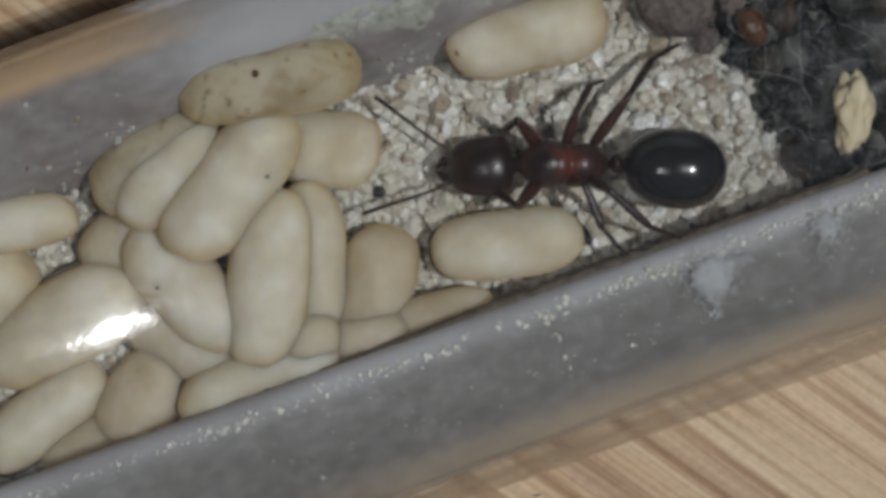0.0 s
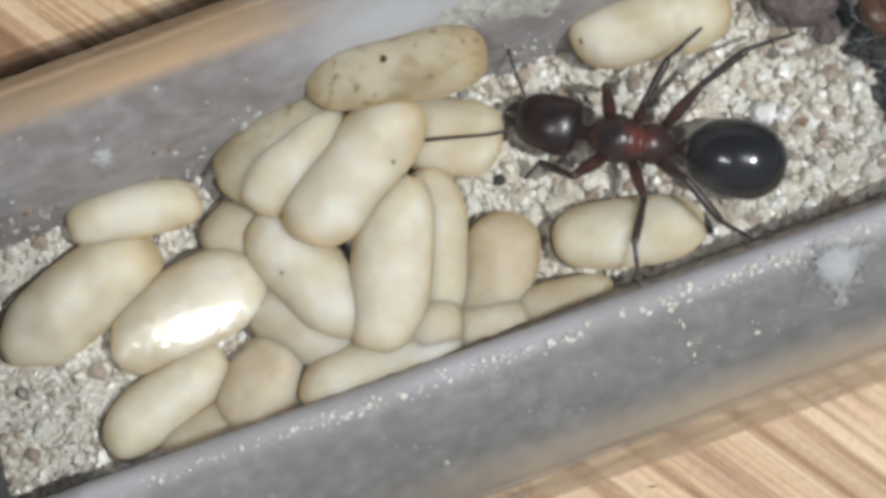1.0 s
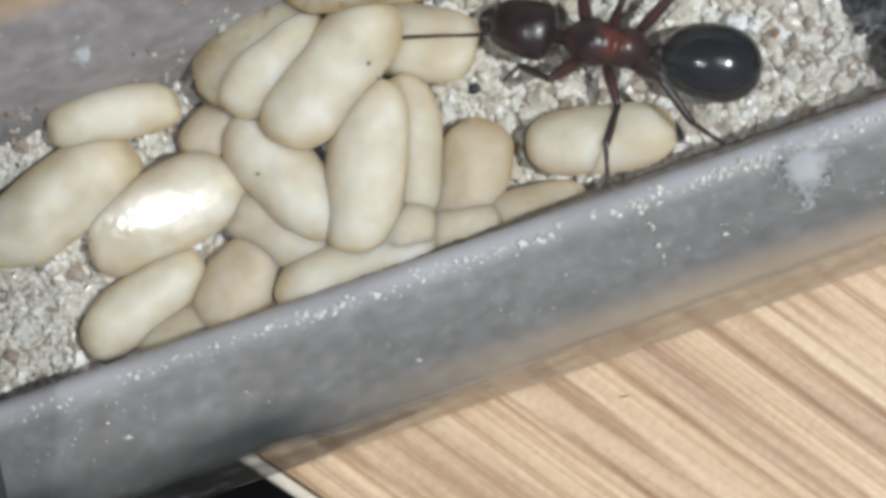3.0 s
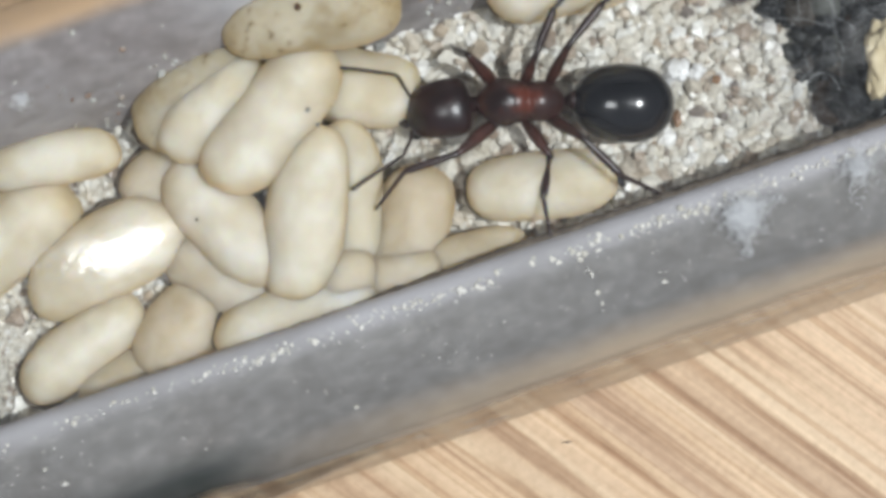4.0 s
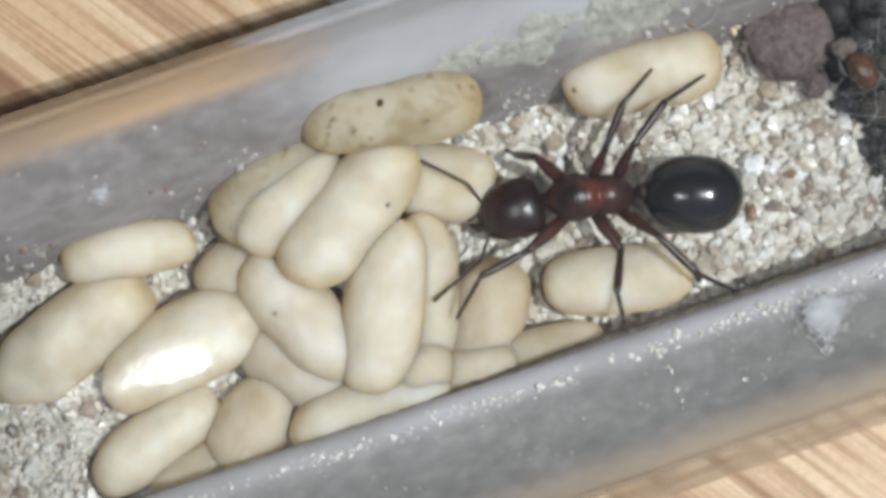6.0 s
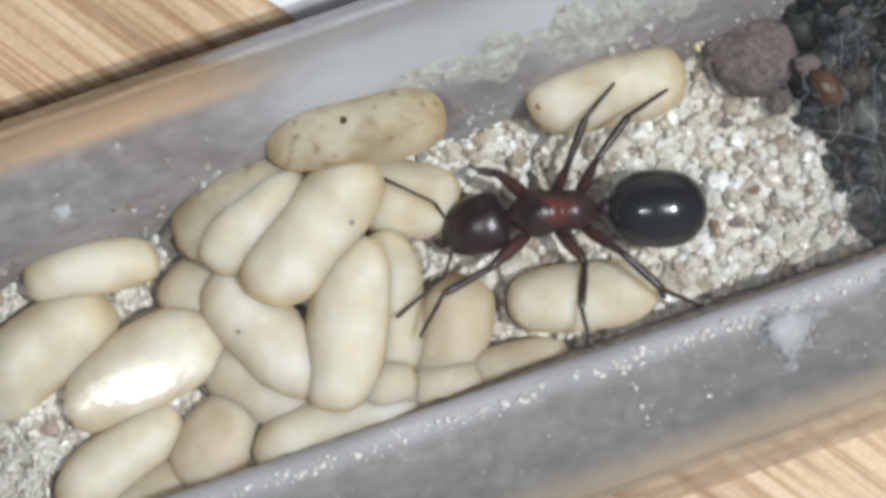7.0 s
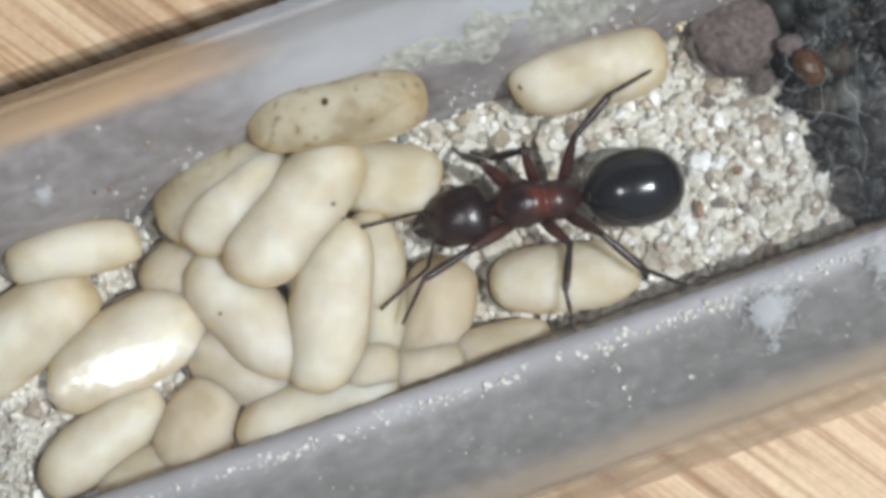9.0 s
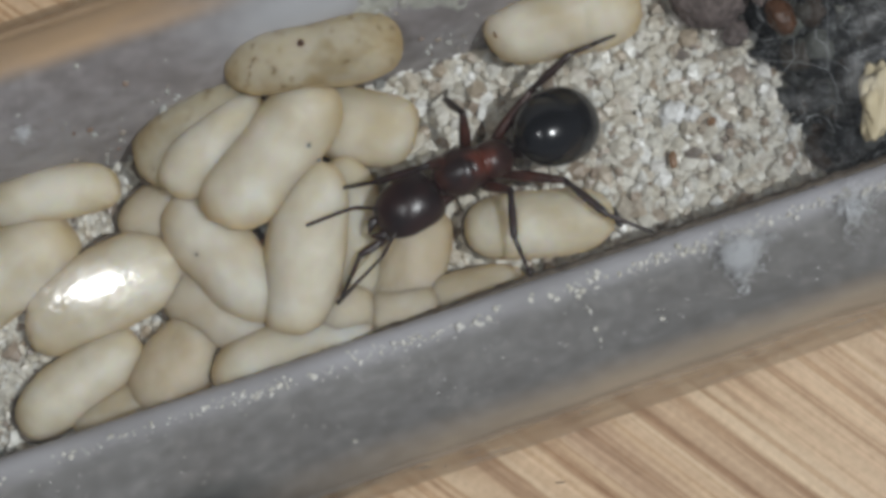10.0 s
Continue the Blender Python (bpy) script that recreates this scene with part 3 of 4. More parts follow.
def build_cocoons():
    cocoon(-2.21, 2.40, 5.00, 33, 5.40, 2.58, 4, 1, "large cream silk cocoon lying across the top of the pile", bow=-0.08)
    cocoon(-2.15, -0.70, 4.45, 64, 5.40, 2.50, 6, 2, "cream silk cocoon leaning over the pile", taper=0.08)
    cocoon(-4.60, -0.10, 3.95, -65, 5.05, 2.40, 8, 3, bow=-0.10, foot_shade=(150, 215, 0.05))
    cocoon(-8.64, 0.02, 3.40, 10, 5.50, 2.72, 3, 4, "large cream silk cocoon lying in the sand", bow=0.12, taper=-0.06, foot_shade=(80, 150, 0.075))
    cocoon(-11.80, 1.54, 3.30, 17, 5.70, 2.65, 0, 5, "large cream silk cocoon lying in the sand", taper=-0.08, foot_shade=(85, 200, 0.075))
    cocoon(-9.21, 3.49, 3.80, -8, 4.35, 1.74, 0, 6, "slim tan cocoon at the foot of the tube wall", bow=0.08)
    cocoon(-4.21, 4.05, 4.35, 22, 4.62, 2.50, 5, 7, "translucent speckled cocoon behind the pile", mat=SPECKLED, foot_shade=(165, 240, 0.10))
    cocoon(-3.83, 3.30, 4.75, 26, 4.10, 2.14, 5, 8)
    cocoon(-0.04, 4.74, 5.90, -10, 5.48, 2.25, 0, 9, "speckled pale cocoon leaning on the tube wall", lumps=0.07, mat=SPECKLED, bow=0.06, waist=0.08, taper=-0.06)
    cocoon(0.70, 2.54, 3.22, -26, 3.60, 2.42, 0, 10)
    cocoon(5.05, -2.20, 3.45, -13, 4.75, 2.14, 0, 11, "cream silk cocoon lying alone beside the tube wall", taper=0.0, lumps=0.02, foot_shade=(95, 235, 0.065))
    cocoon(7.80, 3.60, 4.10, -7, 5.06, 2.32, 2, 12, "cream silk cocoon with a crease, against the tube wall", crease=0.28, taper=-0.03, foot_shade=(165, 235, 0.025))
    cocoon(0.70, -2.08, 3.18, 52, 4.05, 2.52, 4, 13, taper=0.04, mat=DULL, foot_shade=(105, 185, 0.085))
    cocoon(0.12, -3.50, 3.80, -8, 2.40, 1.62, 0, 14, "small cocoon half under the wall's film", mat=DULL, foot_shade=(60, 190, 0.05))
    cocoon(2.38, -3.66, 3.50, -8, 3.30, 1.60, 0, 15, "small cocoon half under the wall's film", mat=DULL, foot_shade=(70, 170, 0.04))
    cocoon(-3.54, -3.62, 3.85, -1, 5.30, 1.98, 0, 16, "long cocoon half under the wall's film", bow=0.15, foot_shade=(70, 215, 0.06))
    cocoon(-1.62, -3.02, 3.95, 20, 2.10, 1.72, 0, 17, mat=DULL, foot_shade=(30, 110, 0.06))
    cocoon(-5.15, -1.80, 3.20, -53, 4.50, 2.45, 0, 18, mat=DULL, foot_shade=(130, 225, 0.11))
    cocoon(-7.20, -2.86, 3.15, 36, 3.40, 2.40, 0, 19, mat=DULL, foot_shade=(140, 235, 0.06))
    cocoon(-10.27, -2.38, 3.20, 18, 4.60, 1.96, 0, 20, bow=0.06, foot_shade=(95, 300, 0.075))
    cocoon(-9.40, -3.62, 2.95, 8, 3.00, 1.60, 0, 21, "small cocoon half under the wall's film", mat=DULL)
    cocoon(-6.15, 1.95, 3.10, 21, 3.00, 2.05, 0, 22, mat=DULL, foot_shade=(90, 200, 0.085))
    cocoon(-0.72, -0.52, 3.50, 78, 4.60, 2.15, 0, 23)


# ---- dirt plug, husks, fibres, dust ----
def build_debris():
    rng = np.random.default_rng(11)
    places, sizes = [], []
    for _ in range(5200):
        x = 13.2 + rng.gamma(2.2, 1.7)
        y = rng.uniform(-4.2, 6.2)
        if x > 25 or x < 14.2 - 0.22 * y + rng.normal() * 0.3:
            continue
        z = 2.1 + min(2.6, 0.45 * (x - 12.4)) * rng.uniform(0.3, 1.0) + (max(0, y - 3.4) * 0.9)
        places.append((x, y, z))
        sizes.append(min(0.7, 0.10 + rng.gamma(1.5, 0.11)))
    thing("soil_plug", "dark mouldy plug of soil clumps closing the tube", "soil", scatter("soil_plug", places, sizes, SOIL, ICO2, 0.13, 12, smooth=True), kind="stuff")
    rng = np.random.default_rng(3)
    pieces = []
    for _ in range(36):
        p = Vector((rng.uniform(13.5, 19), rng.uniform(-3.8, 5.5), 0))
        p.z = 3.0 + min(2.4, 0.4 * (p.x - 12)) + rng.uniform(-0.3, 0.9)
        d = Vector(rng.normal(size=3)) * Vector((1, 1, 0.35))
        d.normalize()
        pts = []
        for _ in range(8):
            pts.append(tuple(p))
            d = (d + 0.5 * Vector(rng.normal(size=3)) * Vector((1, 1, 0.3))).normalized()
            p = p + d * rng.uniform(0.12, 0.34)
        pieces.append(tube_along(pts, rng.uniform(0.006, 0.013), 4))
    thing("plug_fibres", "loose grey mould fibres over the soil plug", "fibres", mesh_from("plug_fibres", *join(pieces), FIBRE), kind="stuff")
    pieces = []
    for _ in range(600):
        c = rng.integers(0, 7)
        cx, cy, sx, sy = ((13.6, -1.0, 0.7, 1.3), (13.4, 1.0, 0.8, 0.7), (16.0, -0.5, 1.0, 0.8), (15.6, 3.0, 0.8, 0.7), (14.6, -3.0, 0.8, 0.5), (12.8, -2.6, 0.6, 0.6), (17.0, 1.5, 0.8, 0.9))[c]
        p = Vector((cx + sx * rng.normal(), cy + sy * rng.normal(), 0))
        p.z = 2.5 + max(0.0, min(2.6, 0.55 * (p.x - 12.6))) + rng.uniform(0.0, 0.8)
        d = Vector(rng.normal(size=3)) * Vector((1, 1, 0.25))
        d.normalize()
        pts = []
        for _ in range(6):
            pts.append(tuple(p))
            d = (d + 0.45 * Vector(rng.normal(size=3)) * Vector((1, 1, 0.25))).normalized()
            p = p + d * rng.uniform(0.15, 0.35)
        pieces.append(tube_along(pts, rng.uniform(0.0012, 0.0030), 3))
    thing("mould_web", "fine whitish mould web over the soil and sand", "mould", mesh_from("mould_web", *join(pieces), FIBRE), kind="stuff")
    for k, (pts, r) in enumerate((
        (((11.6, 1.4, 3.1), (13.0, 0.6, 3.9), (14.4, -0.1, 4.6), (15.0, -0.6, 4.9)), 0.009),
        (((15.0, -0.6, 4.9), (15.3, 0.5, 5.2), (15.6, 1.5, 5.4), (16.3, 2.1, 5.6)), 0.007),
        (((15.0, -0.6, 4.9), (15.1, -1.3, 4.8), (14.8, -2.2, 4.2), (15.2, -2.9, 3.9)), 0.007),
        (((9.6, 4.3, 4.9), (10.2, 4.4, 5.1), (10.7, 4.9, 5.4), (11.1, 5.6, 5.9)), 0.02),
        (((9.6, 4.3, 4.9), (9.3, 4.6, 5.0), (9.0, 4.5, 4.9)), 0.02))):
        thing("fibre", "thin pale thread stretched across the debris", "fibre", mesh_from("fibre", *tube_along(pts, r, 6), FIBRE), group="threads over the debris")

    def lump(name, label, category, x, y, z, sx, sy, sz, mat, turn=0, seed=0, ragged=0.12):
        v0, f0 = ico(4)
        out = []
        for p in v0:
            q = Vector(p)
            d = 1 + ragged * noise.noise(q * 1.7 + Vector((seed * 3.1, 0, 0))) * 1.6 + ragged * 0.6 * noise.noise(q * 5 + Vector((0, seed, 0)))
            out.append((p[0] * sx * d, p[1] * sy * d, p[2] * sz * d))
        thing(name, label, category, mesh_from(name, out, f0.tolist(), mat), at=place(x, y, z, 0, 0, turn))

    lump("seed_husk", "rough purplish-brown round husk at the plug's edge", "husk", 12.6, 3.3, 3.4, 1.45, 1.35, 0.9, BROWN, 10, 1, 0.10)
    lump("seed_husk", "small grey-brown husk beside the round one", "husk", 13.0, 1.7, 3.0, 0.5, 0.42, 0.4, BROWN, 30, 2, 0.15)
    lump("amber_fragment", "glossy amber-brown husk fragment in the soil", "husk", 14.25, 1.5, 4.5, 0.42, 0.62, 0.4, AMBER, 15, 3, 0.12)
    lump("amber_fragment", "dull tan husk fragment in the soil", "husk", 13.95, 2.35, 4.2, 0.38, 0.34, 0.3, BROWN, 15, 8, 0.2)
    lump("pale_fragment", "pale yellow ragged husk piece on the plug", "husk", 16.2, -2.0, 4.6, 0.55, 1.2, 0.35, PALE, -25, 4, 0.35)
    lump("pale_fragment", "pale yellow husk piece beside the soil plug", "husk", 11.0, 4.35, 3.6, 0.24, 0.42, 0.3, PALE, 10, 5, 0.3)
    lump("quartz_grain", "large white quartz grain in the sand", "grain", 10.25, -0.1, 2.8, 0.42, 0.36, 0.36, DUSTWHITE, 0, 6, 0.3)
    lump("quartz_grain", "large white quartz grain in the sand", "grain", 10.9, -0.35, 2.75, 0.28, 0.24, 0.26, DUSTWHITE, 40, 7, 0.3)
    lump("soil_crumb", "small dark crumb lying on the sand", "crumb", 1.87, 0.70, 2.62, 0.24, 0.16, 0.14, BLACK, 10, 9, 0.2)
    lump("soil_crumb", "small dark crumb on a cocoon's end", "crumb", 7.42, -2.75, 3.5, 0.12, 0.34, 0.2, BLACK, 8, 10, 0.2)
    lump("soil_crumb", "dark grey stain of dirt on the speckled cocoon", "crumb", -1.68, 4.98, 6.74, 0.24, 0.21, 0.06, STAIN, 8, 12, 0.2)
    lump("soil_crumb", "reddish-brown crumb on the speckled cocoon", "crumb", -0.26, 5.01, 6.97, 0.10, 0.10, 0.08, AMBER, 8, 13, 0.2)
    lump("soil_crumb", "small grey crumb beside the speckled cocoon", "crumb", 1.63, 3.50, 4.30, 0.2, 0.16, 0.16, STAIN, 8, 11, 0.2)

    for k, (label, x, y, z, sx, sy, mat) in enumerate((
        ("dark mark of dirt on the large cocoon's end", -0.09, 3.82, 5.75, 0.3, 0.07, BLACK),
        ("dark mark of dirt on the large cocoon's flank", -0.30, 2.33, 5.20, 0.05, 0.28, BLACK),
        ("faint grey stain on the large cocoon", -1.01, 2.11, 6.05, 0.07, 0.07, STAIN),
        ("faint grey stain on the large cocoon", -0.88, 1.62, 5.75, 0.08, 0.05, STAIN),
        ("tiny dark crumb on a cocoon", -5.37, 0.15, 5.02, 0.05, 0.05, BLACK),
        ("brown spot on the creased cocoon", 5.63, 3.77, 4.72, 0.14, 0.12, HUSK),
        ("amber grain among the sand", 11.39, -0.78, 2.85, 0.16, 0.12, HUSK),
        ("small brown husk beside the ant", 9.82, -1.55, 2.80, 0.13, 0.26, HUSK),
        ("rust-brown speck on the tube wall", 5.01, 4.63, 4.60, 0.1, 0.16, HUSK),
        ("rust-brown speck on the tube wall", 4.99, 5.76, 5.90, 0.12, 0.09, HUSK),
    )):
        lump("speck", label, "speck", x, y, z, sx, sy, 0.5 * min(sx, sy), mat, 20 if sx > sy else -10, 20 + k, 0.25)
    thing("hair", "short dark hair lying on the sand", "hair", mesh_from("hair", *tube_along(((11.69, -1.23, 2.95), (12.07, -1.59, 3.05), (12.36, -2.09, 2.90)), 0.018, 6), BLACK))


def near_film(y):
    return 8 + np.interp(-y, (3.9, 3.98, 4.12, 4.3, 4.75, 5.1, 5.8, 6.4, 6.88), (-3.10, -2.92, -2.80, -2.75, -2.76, -2.70, -2.52, -2.26, -1.98))


def far_film(y):
    return 8 + np.interp(y, (3.55, 3.85, 4.2, 4.7, 5.4, 6.2, 6.85), (-6.0, -5.2, -3.9, -2.7, -1.6, -0.8, -0.2))


def build_dust():
    rng = np.random.default_rng(21)
    places, sizes = [], []
    for _ in range(1150):
        x = rng.uniform(-16, 18)
        if rng.random() < 0.75:
            y = -4.50 + 0.11 * rng.normal() - 0.12 * noise.noise((x * 0.35, 0, 0))
            if noise.noise((x * 0.7, 5, 0)) < -0.3 or (x < -7 and rng.random() < 0.6):
                continue
            s = min(0.11, 0.033 * math.exp(0.6 * rng.normal()))
        else:
            y, s = rng.uniform(-6.7, -4.2), rng.uniform(0.010, 0.032)
        y = min(y, -3.98)
        places.append((x, y, near_film(y) + 0.5 * s))
        sizes.append(s)
    for x, y, s in ((1.62, -4.59, 0.16), (2.1, -4.62, 0.10), (2.5, -4.6, 0.08), (5.4, -4.75, 0.13), (5.2, -4.6, 0.10), (5.5, -5.4, 0.08), (5.5, -5.95, 0.10), (5.52, -6.3, 0.06), (7.5, -6.3, 0.08), (4.7, -4.7, 0.09), (3.9, -4.7, 0.08),
                    (-2.5, -6.85, 0.06), (5.45, -5.2, 0.06), (-5.0, -4.6, 0.10), (-4.5, -4.7, 0.09), (-11.6, -6.2, 0.09), (-12.1, -5.6, 0.06)):
        for _ in range(4):
            places.append((x + rng.normal() * s * 0.5, y + rng.normal() * s * 0.4, near_film(y) + 0.4 * s))
            sizes.append(s * rng.uniform(0.45, 0.9))
    thing("wall_dust", "pale dust specks on the tube's near wall", "dust", scatter("wall_dust", places, sizes, DUST, ICO1, 0.2, 22, 0.6), kind="stuff")
    places, sizes = [], []
    for _ in range(1300):
        x, y = rng.uniform(-16, 16), 3.7 + abs(rng.normal()) * 1.1
        if y > 6.6 or noise.noise((x * 0.5, y * 0.9, 2)) + 0.5 * noise.noise((x * 1.7, y * 1.7, 4)) < 0.05:
            continue
        places.append((x, y, far_film(y) + 0.02))
        sizes.append(min(0.16, 0.050 * math.exp(0.6 * rng.normal())))
    thing("wall_dirt", "pale and tan dirt specks on the tube's far wall", "dust", scatter("wall_dirt", places, sizes, DIRT, ICO1, 0.2, 23, 0.7), kind="stuff")
    nx, ny, verts, faces = 330, 60, [], []
    for i in range(nx + 1):
        for j in range(ny + 1):
            x, y = 0.5 + 15 * i / nx, 4.2 + 2.2 * j / ny
            h = 0.8 * noise.noise((x * 0.75, y * 1.1, 7)) + 0.5 * noise.noise((x * 2.1, y * 2.6, 1)) + 0.35 * noise.noise((x * 6, y * 6, 2))
            h += 0.42 - 1.0 * ((y - 5.3 - 0.02 * x) / 0.85) ** 2 - max(0, 2.5 - x) * 0.4
            verts.append((x, y, far_film(y) + max(-0.35, min(0.15, 0.20 * h - 0.02)) + 0.03 * noise.noise((x * 14, y * 14, 3)) * (h > 0)))
    for i in range(nx):
        for j in range(ny):
            q = i * (ny + 1) + j
            faces.append((q, q + ny + 1, q + ny + 2, q + 1))
    thing("wall_crust", "greenish-grey mineral crust on the tube's far wall", "crust", mesh_from("wall_crust", verts, faces, CRUST), kind="stuff")
    for x, y, z, r, count, label in ((10.4, -5.15, 5.62, 0.42, 3000, "white cotton tuft stuck to the tube wall"), (-9.1, 5.2, 6.35, 0.22, 500, "small white cotton speck on the tube wall"), (14.2, -4.9, 5.55, 0.5, 420, "whitish cotton wisp on the tube wall")):
        pieces = []
        for _ in range(count):
            q = rng.normal(size=3) * (r * 0.55, r * 0.5, 0.05) * (0.55 if rng.random() < 0.6 else 1.2)
            if r > 0.3 and rng.random() < 0.04:      # loose wisps trailing off
                q = np.array((0.10 * rng.normal() - 0.25, -rng.uniform(0.2, 1.5), 0.12))
            elif r > 0.3 and rng.random() < 0.05:
                q = np.array((rng.uniform(-0.3, 1.3), 0.06 * rng.normal() + 0.18, 0.03))
            d = rng.normal(size=3) * (r * 0.3, r * 0.3, 0.06)
            c = rng.normal(size=3) * (r * 0.25, r * 0.25, 0.05)
            p = np.array((x, y, z)) + q
            pieces.append(tube_along([tuple(p), tuple(p + d * 0.5 + c * 0.5), tuple(p + d)], 0.0065, 3))
        thing("cotton_tuft", label, "cotton", mesh_from("cotton_tuft", *join(pieces), COTTON))
    thing("splinter", "tiny dark splinter on the table", "splinter", mesh_from("splinter", *loft([(-0.16, 0.01, 0.01), (0, 0.03, 0.025), (0.17, 0.008, 0.01)], 6), BLACK), at=place(3.24, -10.26, 0.03, 0, 0, -14))


DUSTWHITE = mottled("white_quartz", (0.66, 0.65, 0.62), (0.86, 0.86, 0.85), 4000.0, 0.3)
HUSK = mottled("rust_husk", (0.16, 0.085, 0.045), (0.34, 0.20, 0.11), 2600.0, 0.35)
STAIN = mottled("grey_stain", (0.16, 0.16, 0.15), (0.34, 0.34, 0.32), 3000.0, 0.8)
BLACK = mottled("black_crumb", (0.012, 0.012, 0.014), (0.05, 0.048, 0.05), 4000.0, 0.5)
COTTON = mottled("white_cotton", (0.90, 0.91, 0.93), (0.96, 0.97, 0.98), 500.0, 0.7)


# ---- the ant, built facing +x, its left side at +y ----
def shaped(name, rings, mat, n=20):
    return mesh_from(name, *loft(rings, n), mat)


LEGS = {  # hip on the body, length of thigh and of shin with foot, way the knee points
    "lf": ((0.80, 0.50, -0.45), 2.0, 3.1, (0.2, 0.3, 1)), "rf": ((0.80, -0.50, -0.45), 2.0, 3.1, (0.2, -0.3, 1)),
    "lm": ((0.05, 0.50, -0.50), 1.5, 2.75, (0, 0.35, 1)), "rm": ((0.05, -0.50, -0.50), 1.6, 2.9, (0, -0.35, 1)),
    "lh": ((-0.70, 0.45, -0.45), 2.2, 3.2, (-0.3, 0.35, 1)), "rh": ((-0.70, -0.45, -0.45), 2.2, 3.2, (-0.3, -0.35, 1))}
FEELERS = {"la": ((0.78, 0.42, 0.12), 1.05, 2.0, (0.3, 0.25, 1)), "ra": ((0.78, -0.42, 0.12), 1.05, 2.0, (0.3, -0.25, 1))}
JOINTED = {}


def build_ant():
    ant = thing("ant", "glossy black and red-brown ant walking among the cocoons", "ant")
    part("thorax", shaped("thorax", [(1.5, 0.12, 0.12, 0.0), (1.44, 0.30, 0.30, 0.0), (1.24, 0.52, 0.46, 0.02), (0.95, 0.70, 0.60, 0.06), (0.65, 0.77, 0.70, 0.10), (0.42, 0.75, 0.71, 0.12), (0.36, 0.70, 0.67, 0.11), (0.30, 0.69, 0.68, 0.12), (0.1, 0.66, 0.66, 0.10),
                                     (-0.06, 0.60, 0.58, 0.06), (-0.12, 0.55, 0.51, 0.03), (-0.18, 0.57, 0.54, 0.03), (-0.3, 0.62, 0.60, 0.04), (-0.55, 0.64, 0.61, 0.03), (-0.8, 0.61, 0.54, -0.04), (-1.05, 0.50, 0.44, -0.10), (-1.2, 0.26, 0.26, -0.14), (-1.26, 0.10, 0.12, -0.16)], THORAX, 28), ant, "dark thorax with a red-brown hind part")
    part("petiole", shaped("petiole", [(-1.12, 0.12, 0.12, -0.2), (-1.3, 0.17, 0.16, -0.18), (-1.42, 0.30, 0.34, -0.02), (-1.5, 0.33, 0.40, 0.02), (-1.58, 0.28, 0.32, 0.0), (-1.72, 0.15, 0.16, -0.14), (-1.9, 0.14, 0.14, -0.16)], LEG, 16), ant)
    head = part("head", shaped("head", [(1.04, 0.24, 0.10, -0.14), (1.0, 0.46, 0.20, -0.12), (0.88, 0.61, 0.33, -0.08), (0.68, 0.75, 0.46, -0.02), (0.40, 0.86, 0.57, 0.03), (0.08, 0.90, 0.63, 0.06), (-0.28, 0.935, 0.65, 0.06), (-0.56, 0.93, 0.62, 0.04), (-0.78, 0.88, 0.55, 0.02), (-0.93, 0.76, 0.45, 0.0), (-1.0, 0.52, 0.35, -0.03), (-1.03, 0.26, 0.24, -0.05), (-1.45, 0.22, 0.20, -0.06)], HEAD, 32), ant, "dark red-brown head")
    for s in (1, -1):
        jaw = shaped("mandible", [(0.0, 0.10, 0.09, 0, 0.0), (0.12, 0.15, 0.10, 0, 0.02 * s), (0.28, 0.14, 0.08, -0.02, -0.03 * s), (0.42, 0.08, 0.06, -0.05, -0.12 * s), (0.5, 0.02, 0.02, -0.07, -0.18 * s)], LEG, 12)
        part("mandible", jaw, head).matrix_basis = place(1.0, 0.26 * s, -0.16, 0, 8, -6 * s)
        eye = shaped("eye", [(-0.2, 0.02, 0.02), (-0.16, 0.09, 0.10), (0, 0.13, 0.16), (0.16, 0.09, 0.10), (0.2, 0.02, 0.02)], EYE, 14)
        part("eye", eye, head).matrix_basis = place(-0.02, 0.72 * s, 0.25, 0, 0, 8 * s)
    part("clypeus", shaped("clypeus", [(0.62, 0.18, 0.05, 0.38), (0.78, 0.30, 0.10, 0.22), (0.95, 0.34, 0.12, 0.0), (1.05, 0.26, 0.08, -0.12), (1.1, 0.1, 0.03, -0.16)], LEG, 16), head)
    # gaster: overlapping plates, each a little proud of the next
    swell = []
    for k in range(41):
        u = -math.cos(math.pi * k / 40)
        r = max(0.0, 1 - abs(u) ** 2.3) ** 0.5 * (1 - 0.05 * u) + 0.03
        lip = 1 + 0.010 * (((u * 2.1 + 0.35) % 0.75) / 0.75)
        swell.append((1.60 * u, 1.19 * r * lip, 1.06 * r * lip, -0.08 * u * u))
    gaster = part("gaster", shaped("gaster", swell, GASTER, 44), ant, "shiny black gaster with faint plate edges")
    for x, w, h, rise in ((0.62, 1.128, 1.004, -0.012), (0.06, 1.222, 1.090, 0.0), (-0.52, 1.168, 1.040, -0.01)):
        part("plate_edge", shaped("plate_edge", [(x + 0.02, w - 0.02, h - 0.02, rise), (x + 0.008, w, h, rise), (x - 0.008, w, h, rise), (x - 0.02, w - 0.02, h - 0.02, rise)], BAND, 44), gaster)
    femur_rings = [(-0.05, 0.05, 0.06), (0.02, 0.10, 0.11), (0.12, 0.13, 0.15), (0.4, 0.165, 0.18), (0.7, 0.14, 0.15), (0.9, 0.10, 0.11), (0.98, 0.095, 0.10), (1.03, 0.05, 0.05)]
